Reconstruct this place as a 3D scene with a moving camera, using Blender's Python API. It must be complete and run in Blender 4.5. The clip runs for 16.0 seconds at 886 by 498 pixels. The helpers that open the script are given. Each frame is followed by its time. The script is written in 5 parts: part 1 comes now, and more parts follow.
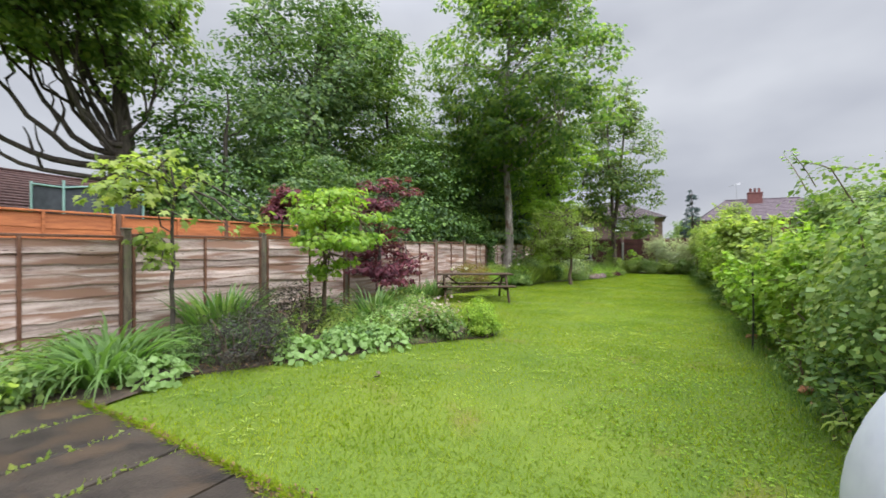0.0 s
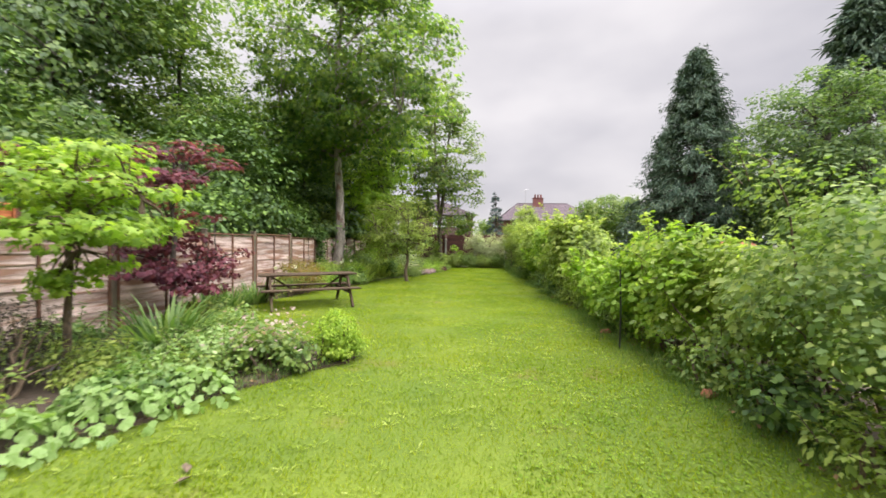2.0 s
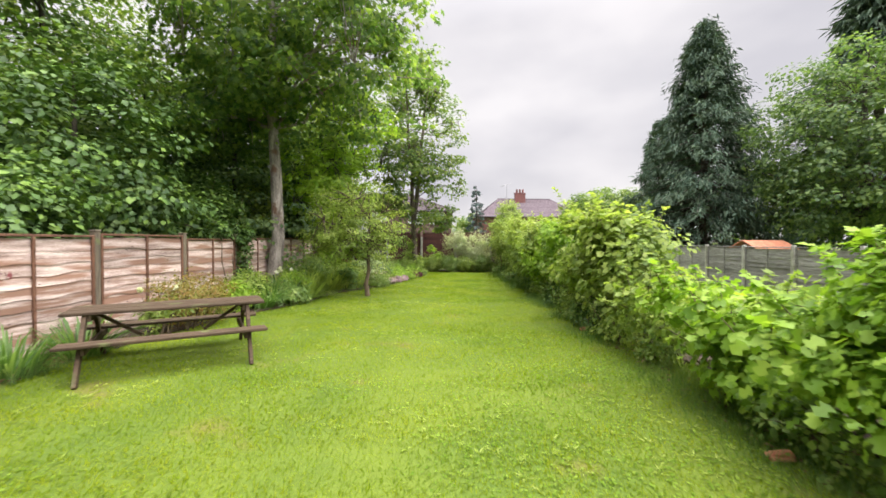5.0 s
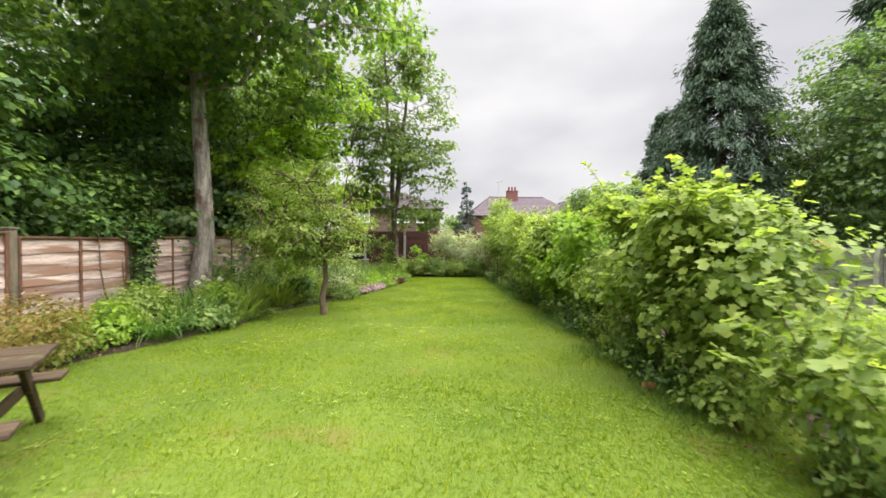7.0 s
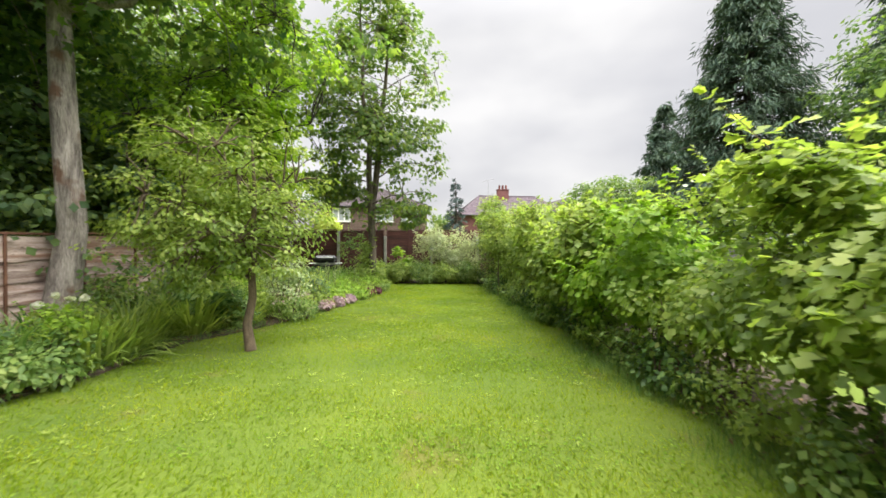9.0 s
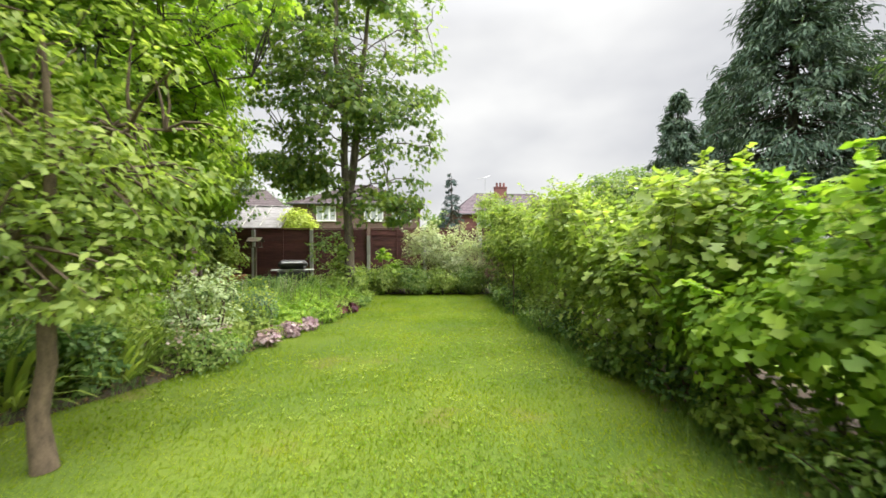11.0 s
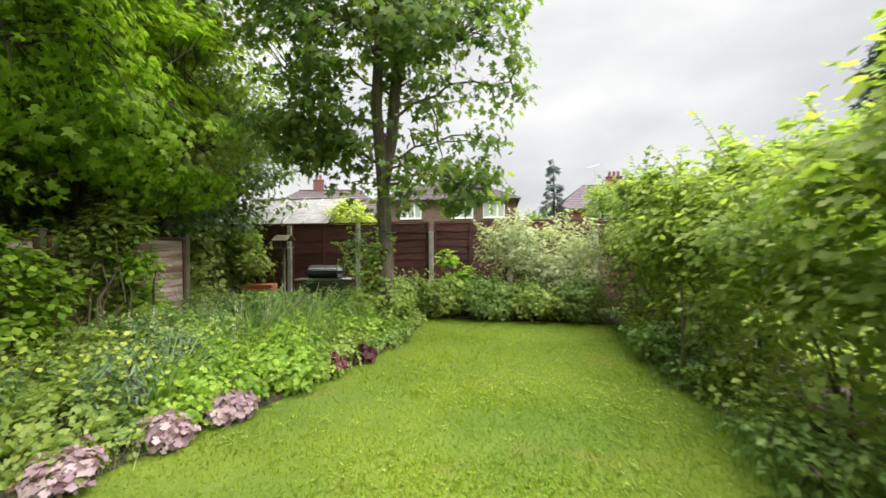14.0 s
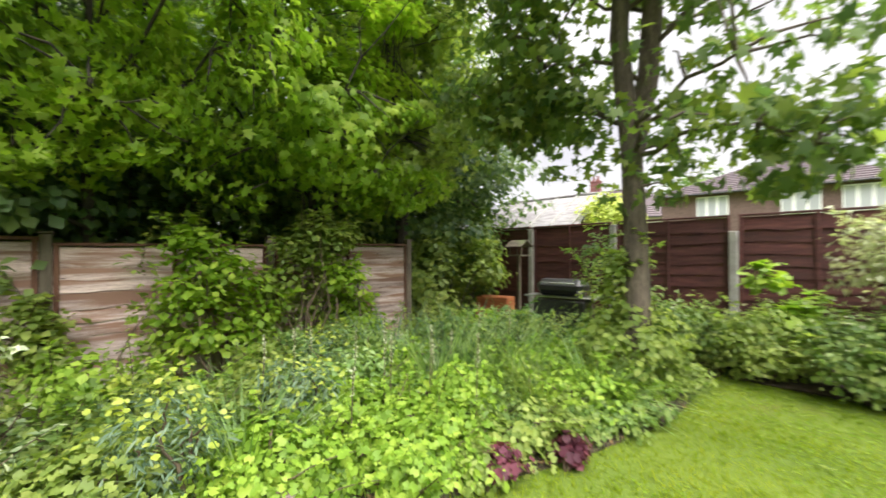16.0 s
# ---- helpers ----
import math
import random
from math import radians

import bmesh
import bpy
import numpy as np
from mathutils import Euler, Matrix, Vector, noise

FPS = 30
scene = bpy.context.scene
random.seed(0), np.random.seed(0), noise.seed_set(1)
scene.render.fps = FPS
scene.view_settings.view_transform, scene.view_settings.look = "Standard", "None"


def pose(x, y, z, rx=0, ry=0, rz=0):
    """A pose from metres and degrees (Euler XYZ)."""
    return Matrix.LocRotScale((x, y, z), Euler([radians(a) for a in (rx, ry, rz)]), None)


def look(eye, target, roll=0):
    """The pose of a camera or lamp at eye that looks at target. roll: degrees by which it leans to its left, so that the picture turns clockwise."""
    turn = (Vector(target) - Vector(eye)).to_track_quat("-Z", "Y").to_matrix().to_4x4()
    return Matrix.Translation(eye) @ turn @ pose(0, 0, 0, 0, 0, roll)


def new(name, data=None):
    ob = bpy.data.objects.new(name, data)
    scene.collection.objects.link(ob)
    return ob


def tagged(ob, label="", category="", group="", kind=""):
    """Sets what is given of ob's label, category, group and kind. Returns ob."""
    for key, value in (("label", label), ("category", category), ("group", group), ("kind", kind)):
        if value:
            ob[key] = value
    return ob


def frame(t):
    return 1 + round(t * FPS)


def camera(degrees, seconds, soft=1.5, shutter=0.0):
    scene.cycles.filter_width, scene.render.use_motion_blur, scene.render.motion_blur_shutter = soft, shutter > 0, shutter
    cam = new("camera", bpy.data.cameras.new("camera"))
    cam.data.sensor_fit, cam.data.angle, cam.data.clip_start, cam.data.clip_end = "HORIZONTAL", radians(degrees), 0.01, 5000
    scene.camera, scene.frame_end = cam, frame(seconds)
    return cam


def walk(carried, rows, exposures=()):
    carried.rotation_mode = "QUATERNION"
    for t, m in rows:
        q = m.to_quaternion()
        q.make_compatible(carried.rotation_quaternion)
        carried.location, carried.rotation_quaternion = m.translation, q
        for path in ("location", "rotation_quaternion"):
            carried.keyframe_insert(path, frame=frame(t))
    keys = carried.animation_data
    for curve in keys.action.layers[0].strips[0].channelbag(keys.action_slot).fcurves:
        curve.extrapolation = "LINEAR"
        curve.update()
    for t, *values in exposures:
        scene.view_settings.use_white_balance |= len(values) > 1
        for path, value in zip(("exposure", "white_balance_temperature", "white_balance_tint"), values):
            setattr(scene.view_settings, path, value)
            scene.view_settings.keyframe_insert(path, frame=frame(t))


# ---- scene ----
cam = camera(94.9, 16.0, soft=1.6, shutter=0.4)
METRES, EYE, TILT, LEAN, TURN = 21.4, 1.45, 0.0, 0.0, 30.0
ROWS = [
    (0.0, 0.0, 0.0, 0.0, -0.0, 0.0, 0.0),
    (0.5, -0.0087, 0.014, -0.0006, -5.5, -0.15, -0.16),
    (1.0, -0.0166, 0.033, 0.0005, -12.86, -0.33, -0.35),
    (1.5, -0.0222, 0.053, 0.002, -20.16, -0.52, -0.41),
    (2.0, -0.0182, 0.0771, 0.0007, -25.62, -0.7, -0.45),
    (2.5, -0.0115, 0.105, 0.001, -28.53, -0.84, -0.33),
    (3.0, 0.0005, 0.132, 0.004, -29.36, -0.94, -0.23),
    (3.5, 0.0183, 0.1577, 0.0057, -29.1, -1.0, -0.15),
    (4.0, 0.0333, 0.1859, 0.0068, -28.72, -1.06, -0.14),
    (6.5, 0.1208, 0.3298, 0.0053, -29.75, -0.98, -0.13),
    (7.0, 0.1394, 0.3586, 0.0059, -30.3, -0.99, -0.14),
    (7.5, 0.1578, 0.3882, 0.0055, -30.8, -0.95, -0.15),
    (8.0, 0.1767, 0.4175, 0.0053, -31.26, -0.91, -0.18),
    (8.5, 0.1922, 0.4489, 0.0051, -31.7, -0.84, -0.17),
    (9.0, 0.2076, 0.4776, 0.004, -32.15, -0.78, -0.19),
    (11.5, 0.2972, 0.627, 0.0045, -33.05, -0.64, 0.07),
    (12.0, 0.3156, 0.6553, 0.0047, -32.11, -0.7, 0.1),
    (12.5, 0.3375, 0.6819, 0.004, -30.44, -0.74, 0.14),
    (13.0, 0.357, 0.7106, 0.0026, -27.88, -0.74, 0.14),
    (13.5, 0.3777, 0.7362, 0.0029, -24.08, -0.69, 0.22),
    (14.0, 0.3978, 0.7614, 0.003, -18.74, -0.56, 0.26),
    (14.5, 0.4145, 0.7871, 0.0038, -11.77, -0.37, 0.3),
    (15.0, 0.4295, 0.8139, 0.004, -3.13, -0.23, 0.28),
    (15.5, 0.4363, 0.8406, 0.0043, 7.4, 0.15, 0.23),
    (16.0, 0.4391, 0.8649, 0.004, 19.91, 0.41, 0.14),
]
walk(cam, [(t, pose(0, 0, EYE, TILT, LEAN, TURN) @ pose(METRES * x, METRES * y, METRES * z, 90 + pitch, roll, yaw)) for t, x, y, z, yaw, pitch, roll in ROWS], [(0.0, 0.22, 6050, 10), (0.7, 0.31, 6200, 12), (1.6, 0.48, 6500, 14), (3.0, 0.62, 6600, 15), (6.5, 0.66, 6600, 11), (9.0, 0.70, 6600, 9), (12.0, 0.72, 6600, 7), (14.8, 0.76, 6600, 8), (15.4, 0.86, 6600, 9), (16.0, 1.04, 6600, 11)])
SKY_GAIN, SKY_TOP, SUN = 0.67, 6.3, 5.3

# ---------------------------------------------------------------- world and light
world = bpy.data.worlds.new("overcast_sky")
scene.world = world
world.use_nodes = True
wn, wl = world.node_tree.nodes, world.node_tree.links
wn.clear()


def wnode(kind, **values):
    n = wn.new(kind)
    for k, v in values.items():
        n.inputs[k].default_value = v
    return n


sky = wn.new("ShaderNodeTexSky")
sky.sky_type, sky.sun_disc = "NISHITA", False
sky.sun_elevation, sky.sun_rotation = radians(63), radians(109)
sky.air_density, sky.dust_density = 1.0, 4.0
coord = wn.new("ShaderNodeTexCoord")
sep = wn.new("ShaderNodeSeparateXYZ")
wl.new(coord.outputs["Generated"], sep.inputs[0])
stretch = wn.new("ShaderNodeMapping")
stretch.inputs["Scale"].default_value = (1.0, 1.0, 2.1)
wl.new(coord.outputs["Generated"], stretch.inputs[0])
cloud = wnode("ShaderNodeTexNoise", Scale=2.6, Detail=4.0, Roughness=0.42)
wl.new(stretch.outputs[0], cloud.inputs["Vector"])
ramp = wn.new("ShaderNodeValToRGB")
ramp.color_ramp.elements[0].position, ramp.color_ramp.elements[0].color = 0.34, (0.70, 0.70, 0.745, 1)
ramp.color_ramp.elements[1].position, ramp.color_ramp.elements[1].color = 0.64, (1.0, 0.99, 1.0, 1)
wl.new(cloud.outputs["Fac"], ramp.inputs[0])
lift = wn.new("ShaderNodeMapRange")
lift.interpolation_type = "SMOOTHSTEP"
for k, v in zip(("From Min", "From Max", "To Min", "To Max"), (0.45, 1.0, 1.0, SKY_TOP)):
    lift.inputs[k].default_value = v
wl.new(sep.outputs["Z"], lift.inputs["Value"])
overcast = wn.new("ShaderNodeBackground")
wl.new(ramp.outputs[0], overcast.inputs["Color"])
gain = wnode("ShaderNodeMath")
gain.operation = "MULTIPLY"
gain.inputs[1].default_value = SKY_GAIN
wl.new(lift.outputs[0], gain.inputs[0])
wl.new(gain.outputs[0], overcast.inputs["Strength"])
clear = wnode("ShaderNodeBackground", Strength=0.06)
wl.new(sky.outputs[0], clear.inputs["Color"])
both = wn.new("ShaderNodeMixShader")
both.inputs[0].default_value = 0.12
wout = wn.new("ShaderNodeOutputWorld")
wl.new(overcast.outputs[0], both.inputs[1])
wl.new(clear.outputs[0], both.inputs[2])
wl.new(both.outputs[0], wout.inputs[0])

sun = new("sun", bpy.data.lights.new("sun", "SUN"))
sun.data.energy, sun.data.angle, sun.data.color = SUN, radians(75), (1.0, 0.97, 0.93)
sun.matrix_world = look((15, 6, 35), (-2, 12, 0))

# ---------------------------------------------------------------- materials


def material(name):
    m = bpy.data.materials.new(name)
    m.use_nodes = True
    m.node_tree.nodes.clear()
    return m, m.node_tree.nodes, m.node_tree.links


def surface(name, dark, light, scale=6.0, rough=0.8, bump=0.3, fine=60.0, stretch=(1, 1, 1), vary=0.25, metal=0.0, spots=None, dist=0.01):
    """A solid surface: two colours mixed by noise at two scales, fine relief, and a change from piece to piece."""
    m, n, l = material(name)
    co = n.new("ShaderNodeTexCoord")
    mp = n.new("ShaderNodeMapping")
    mp.inputs["Scale"].default_value = stretch
    info = n.new("ShaderNodeObjectInfo")
    off = n.new("ShaderNodeVectorMath")
    off.operation = "SCALE"
    off.inputs["Scale"].default_value = 17.0
    comb = n.new("ShaderNodeCombineXYZ")
    for k in range(3):
        l.new(info.outputs["Random"], comb.inputs[k])
    l.new(comb.outputs[0], off.inputs[0])
    add = n.new("ShaderNodeVectorMath")
    l.new(co.outputs["Object"], add.inputs[0])
    l.new(off.outputs[0], add.inputs[1])
    l.new(add.outputs[0], mp.inputs[0])
    a = n.new("ShaderNodeTexNoise")
    a.inputs["Scale"].default_value, a.inputs["Detail"].default_value = scale, 5
    b = n.new("ShaderNodeTexNoise")
    b.inputs["Scale"].default_value, b.inputs["Detail"].default_value = fine, 4
    l.new(mp.outputs[0], a.inputs["Vector"])
    l.new(mp.outputs[0], b.inputs["Vector"])
    mixf = n.new("ShaderNodeMath")
    mixf.operation = "MULTIPLY_ADD"
    l.new(b.outputs["Fac"], mixf.inputs[0])
    mixf.inputs[1].default_value = 0.6
    l.new(a.outputs["Fac"], mixf.inputs[2])
    rmp = n.new("ShaderNodeValToRGB")
    rmp.color_ramp.elements[0].position, rmp.color_ramp.elements[0].color = 0.55, (*dark, 1)
    rmp.color_ramp.elements[1].position, rmp.color_ramp.elements[1].color = 1.0, (*light, 1)
    l.new(mixf.outputs[0], rmp.inputs[0])
    col = rmp.outputs[0]
    if spots:
        s = n.new("ShaderNodeTexNoise")
        s.inputs["Scale"].default_value, s.inputs["Detail"].default_value = spots[1], 6
        l.new((mp if len(spots) > 3 else add).outputs[0], s.inputs["Vector"])
        sr = n.new("ShaderNodeValToRGB")
        sr.color_ramp.elements[0].position, sr.color_ramp.elements[1].position = spots[2], spots[2] + 0.1
        l.new(s.outputs["Fac"], sr.inputs[0])
        mx = n.new("ShaderNodeMixRGB")
        mx.inputs[2].default_value = (*spots[0], 1)
        l.new(sr.outputs[0], mx.inputs[0])
        l.new(col, mx.inputs[1])
        col = mx.outputs[0]
    hsv = n.new("ShaderNodeHueSaturation")
    val = n.new("ShaderNodeMapRange")
    val.inputs["To Min"].default_value, val.inputs["To Max"].default_value = 1 - vary, 1 + vary
    l.new(info.outputs["Random"], val.inputs["Value"])
    l.new(val.outputs[0], hsv.inputs["Value"])
    l.new(col, hsv.inputs["Color"])
    bs = n.new("ShaderNodeBsdfPrincipled")
    bs.inputs["Roughness"].default_value, bs.inputs["Metallic"].default_value = rough, metal
    l.new(hsv.outputs[0], bs.inputs["Base Color"])
    bp = n.new("ShaderNodeBump")
    bp.inputs["Strength"].default_value, bp.inputs["Distance"].default_value = bump, dist
    l.new(mixf.outputs[0], bp.inputs["Height"])
    l.new(bp.outputs[0], bs.inputs["Normal"])
    out = n.new("ShaderNodeOutputMaterial")
    l.new(bs.outputs[0], out.inputs[0])
    return m


def leaf_mat(name, colours, rough=0.5, through_light=0.48, patch=0.5, gloss=0.34):
    """Leaves: each leaf takes a colour of its own from the ramp, drifting over the plant; light passes through."""
    m, n, l = material(name)
    geo = n.new("ShaderNodeNewGeometry")
    co = n.new("ShaderNodeTexCoord")
    a = n.new("ShaderNodeTexNoise")
    a.inputs["Scale"].default_value, a.inputs["Detail"].default_value = 0.9, 3
    l.new(co.outputs["Object"], a.inputs["Vector"])
    f = n.new("ShaderNodeMath")
    f.operation = "MULTIPLY_ADD"
    l.new(geo.outputs["Random Per Island"], f.inputs[0])
    f.inputs[1].default_value = 0.7
    g = n.new("ShaderNodeMath")
    g.operation = "MULTIPLY_ADD"
    g.inputs[1].default_value, g.inputs[2].default_value = 2 * patch, -patch + 0.15
    l.new(a.outputs["Fac"], g.inputs[0])
    l.new(g.outputs[0], f.inputs[2])
    rmp = n.new("ShaderNodeValToRGB")
    els = rmp.color_ramp.elements
    while len(els) < len(colours):
        els.new(0.5)
    for k, c in enumerate(colours):
        els[k].position, els[k].color = k / (len(colours) - 1), (*c, 1)
    l.new(f.outputs[0], rmp.inputs[0])
    bs = n.new("ShaderNodeBsdfPrincipled")
    bs.inputs["Roughness"].default_value = rough
    bs.inputs["Specular IOR Level"].default_value = gloss
    l.new(rmp.outputs[0], bs.inputs["Base Color"])
    tr = n.new("ShaderNodeBsdfTranslucent")
    warm = n.new("ShaderNodeMixRGB")
    warm.blend_type = "MULTIPLY"
    warm.inputs[0].default_value, warm.inputs[2].default_value = 1.0, (1.17, 1.25, 0.6, 1)
    l.new(rmp.outputs[0], warm.inputs[1])
    l.new(warm.outputs[0], tr.inputs[0])
    mx = n.new("ShaderNodeMixShader")
    mx.inputs[0].default_value = through_light
    l.new(bs.outputs[0], mx.inputs[1])
    l.new(tr.outputs[0], mx.inputs[2])
    out = n.new("ShaderNodeOutputMaterial")
    l.new(mx.outputs[0], out.inputs[0])
    return m


M = {
    "lime": leaf_mat("lime_leaves", [(0.105, 0.205, 0.022), (0.230, 0.370, 0.040), (0.405, 0.52, 0.085)]),
    "mid": leaf_mat("mid_green_leaves", [(0.072, 0.1371, 0.0434), (0.1648, 0.2581, 0.0603), (0.3132, 0.38, 0.108)]),
    "dark": leaf_mat("dark_green_leaves", [(0.0444, 0.0935, 0.0469), (0.1105, 0.1835, 0.0642), (0.2216, 0.3069, 0.0876)]),
    "ivy": leaf_mat("ivy_leaves", [(0.0334, 0.0726, 0.0244), (0.075, 0.1479, 0.034), (0.2083, 0.33, 0.0486)], rough=0.55, through_light=0.25),
    "blue": leaf_mat("blue_green_leaves", [(0.0743, 0.135, 0.0851), (0.149, 0.23, 0.146), (0.267, 0.351, 0.231)]),
    "sycamore": leaf_mat("sycamore_leaves", [(0.050, 0.110, 0.050), (0.140, 0.226, 0.066), (0.310, 0.385, 0.098)], rough=0.45, through_light=0.75),
    "youngsycamore": leaf_mat("young_sycamore_leaves", [(0.060, 0.118, 0.046), (0.140, 0.218, 0.060), (0.290, 0.350, 0.085)], rough=0.45, through_light=0.6),
    "hazel": leaf_mat("hazel_leaves", [(0.125, 0.235, 0.025), (0.27, 0.42, 0.045), (0.45, 0.56, 0.09)], through_light=0.62),
    "fresh": leaf_mat("fresh_green_leaves", [(0.128, 0.2, 0.052), (0.26, 0.345, 0.082), (0.44, 0.5, 0.14)], through_light=0.56),
    "gold": leaf_mat("golden_leaves", [(0.10, 0.205, 0.018), (0.255, 0.385, 0.035), (0.43, 0.54, 0.08)]),
    "purple": leaf_mat("purple_leaves", [(0.058, 0.020, 0.034), (0.145, 0.041, 0.066), (0.29, 0.088, 0.118)]),
    "smoky": leaf_mat("smoky_purple_stems", [(0.020, 0.018, 0.020), (0.048, 0.040, 0.044), (0.100, 0.105, 0.062)]),
    "silver": leaf_mat("variegated_leaves", [(0.184, 0.276, 0.138), (0.437, 0.5175, 0.322), (0.759, 0.78, 0.575)]),
    "cream": leaf_mat("cream_leaves", [(0.2, 0.26, 0.13), (0.43, 0.47, 0.3), (0.66, 0.66, 0.52)]),
    "pale": leaf_mat("pale_green_leaves", [(0.115, 0.22, 0.060), (0.245, 0.375, 0.125), (0.44, 0.54, 0.27)]),
    "bronze": leaf_mat("bronze_shrub_leaves", [(0.10, 0.11, 0.02), (0.22, 0.19, 0.04), (0.34, 0.17, 0.07)]),
    "conifer": leaf_mat("conifer_needles", [(0.0369, 0.0709, 0.052), (0.0859, 0.1314, 0.0937), (0.150, 0.198, 0.137)], rough=0.8, through_light=0.1, gloss=0.12),
    "fir": leaf_mat("far_fir_needles", [(0.036, 0.063, 0.063), (0.072, 0.108, 0.108), (0.108, 0.162, 0.153)], rough=0.6, through_light=0.1),
    "grass": leaf_mat("grass_blades", [(0.090, 0.155, 0.007), (0.160, 0.232, 0.010), (0.278, 0.312, 0.020)], rough=0.9, through_light=0.55, patch=0.55, gloss=0.08),
    "tuft": leaf_mat("coarse_grass_tufts", [(0.13, 0.21, 0.018), (0.24, 0.32, 0.05), (0.40, 0.45, 0.15)], rough=0.7, gloss=0.2),
    "clover": leaf_mat("clover_leaves", [(0.085, 0.165, 0.012), (0.155, 0.255, 0.022), (0.26, 0.36, 0.055)], rough=0.7, gloss=0.2),
    "strap": leaf_mat("strap_leaves", [(0.048, 0.105, 0.030), (0.115, 0.210, 0.055), (0.285, 0.385, 0.140)]),
    "pink": leaf_mat("dusky_pink_petals", [(0.28, 0.185, 0.175), (0.40, 0.315, 0.295), (0.54, 0.46, 0.41)]),
    "white": leaf_mat("white_petals", [(0.6, 0.6, 0.55), (0.75, 0.75, 0.7), (0.85, 0.85, 0.8)]),
    "heuchera": leaf_mat("mottled_purple_leaves", [(0.18, 0.09, 0.14), (0.42, 0.29, 0.355), (0.68, 0.56, 0.60)]),
    "yellow": leaf_mat("acid_yellow_bracts", [(0.30, 0.37, 0.05), (0.42, 0.49, 0.09), (0.54, 0.57, 0.17)]),
}
M["soil"] = surface("damp_soil", (0.022, 0.015, 0.010), (0.068, 0.047, 0.030), 9, 0.95, 0.8, 70, dist=0.03)
M["turf"] = surface("turf", (0.054, 0.098, 0.006), (0.108, 0.150, 0.010), 0.9, 1.0, 0.6, 45, vary=0.0, spots=((0.115, 0.115, 0.018), 1.1, 0.6), dist=0.02)
M["larch"] = surface("weathered_larch", (0.15, 0.095, 0.075), (0.60, 0.485, 0.44), 1.4, 0.85, 0.5, 20, (0.9, 1.0, 10.0), 0.22, spots=((0.235, 0.135, 0.095), 0.85, 0.49, True), dist=0.006)
M["batten"] = surface("stained_batten", (0.06, 0.025, 0.014), (0.15, 0.07, 0.04), 5, 0.85, 0.3, 40, (6, 6, 1), 0.15)
M["post"] = surface("weathered_post", (0.05, 0.04, 0.03), (0.17, 0.14, 0.10), 4, 0.9, 0.5, 40, (5, 5, 0.8), 0.15, spots=((0.13, 0.16, 0.06), 3, 0.6))
M["orange"] = surface("orange_stained_boards", (0.24, 0.07, 0.022), (0.46, 0.155, 0.05), 3, 0.75, 0.3, 40, (1, 1, 8), 0.15)
M["redboard"] = surface("red_brown_boards", (0.043, 0.013, 0.012), (0.102, 0.032, 0.028), 3, 0.75, 0.4, 30, (1, 1, 8), 0.2)
M["grey"] = surface("silvered_boards", (0.12, 0.11, 0.11), (0.28, 0.27, 0.27), 3, 0.85, 0.4, 30, (1, 1, 8), 0.2)
M["concrete"] = surface("concrete_post", (0.22, 0.21, 0.19), (0.42, 0.41, 0.38), 5, 0.9, 0.4, 60, vary=0.1)
M["bark"] = surface("pale_bark", (0.085, 0.070, 0.060), (0.45, 0.40, 0.36), 3.5, 0.9, 1.0, 22, (3, 3, 0.55), 0.1, spots=((0.15, 0.085, 0.055), 2.6, 0.56), dist=0.05)
M["darkbark"] = surface("dark_bark", (0.022, 0.018, 0.015), (0.085, 0.07, 0.055), 4, 0.9, 0.9, 26, (3, 3, 0.8), 0.1, dist=0.03)
M["youngbark"] = surface("grey_brown_bark", (0.045, 0.036, 0.028), (0.17, 0.135, 0.105), 4, 0.9, 0.9, 26, (3, 3, 0.7), 0.1, spots=((0.10, 0.11, 0.05), 2.5, 0.58), dist=0.03)
M["twig"] = surface("twig_bark", (0.05, 0.035, 0.022), (0.15, 0.11, 0.07), 8, 0.9, 0.4, 50, (3, 3, 1), 0.1)
M["table"] = surface("weathered_table_timber", (0.028, 0.019, 0.012), (0.088, 0.060, 0.038), 3, 0.8, 0.5, 36, (1.0, 9, 9), 0.15, spots=((0.09, 0.10, 0.04), 4, 0.6), dist=0.004)
M["slab"] = surface("dark_wet_slab", (0.011, 0.009, 0.008), (0.046, 0.036, 0.028), 2.6, 0.6, 0.9, 60, vary=0.3, spots=((0.050, 0.034, 0.022), 2.1, 0.54), dist=0.015)
M["rooftile"] = surface("brown_roof_tiles", (0.048, 0.038, 0.040), (0.11, 0.088, 0.092), 5, 0.8, 0.3, 30, vary=0.2)
M["purpletile"] = surface("purple_slate_tiles", (0.06, 0.046, 0.055), (0.12, 0.095, 0.108), 5, 0.8, 0.3, 30, vary=0.15)
M["brick"] = surface("red_brick", (0.11, 0.042, 0.04), (0.20, 0.085, 0.08), 8, 0.9, 0.4, 60, vary=0.2)
M["brownbrick"] = surface("brown_brick", (0.085, 0.055, 0.047), (0.16, 0.105, 0.09), 8, 0.9, 0.4, 60, vary=0.15)
M["render"] = surface("pale_render", (0.42, 0.37, 0.33), (0.62, 0.57, 0.52), 2, 0.9, 0.2, 50, vary=0.1)
M["whitepaint"] = surface("white_upvc", (0.70, 0.70, 0.70), (0.82, 0.82, 0.82), 3, 0.4, 0.05, 50, vary=0.03)
M["blackmetal"] = surface("black_enamel", (0.012, 0.012, 0.013), (0.03, 0.03, 0.03), 6, 0.35, 0.1, 60, vary=0.05)
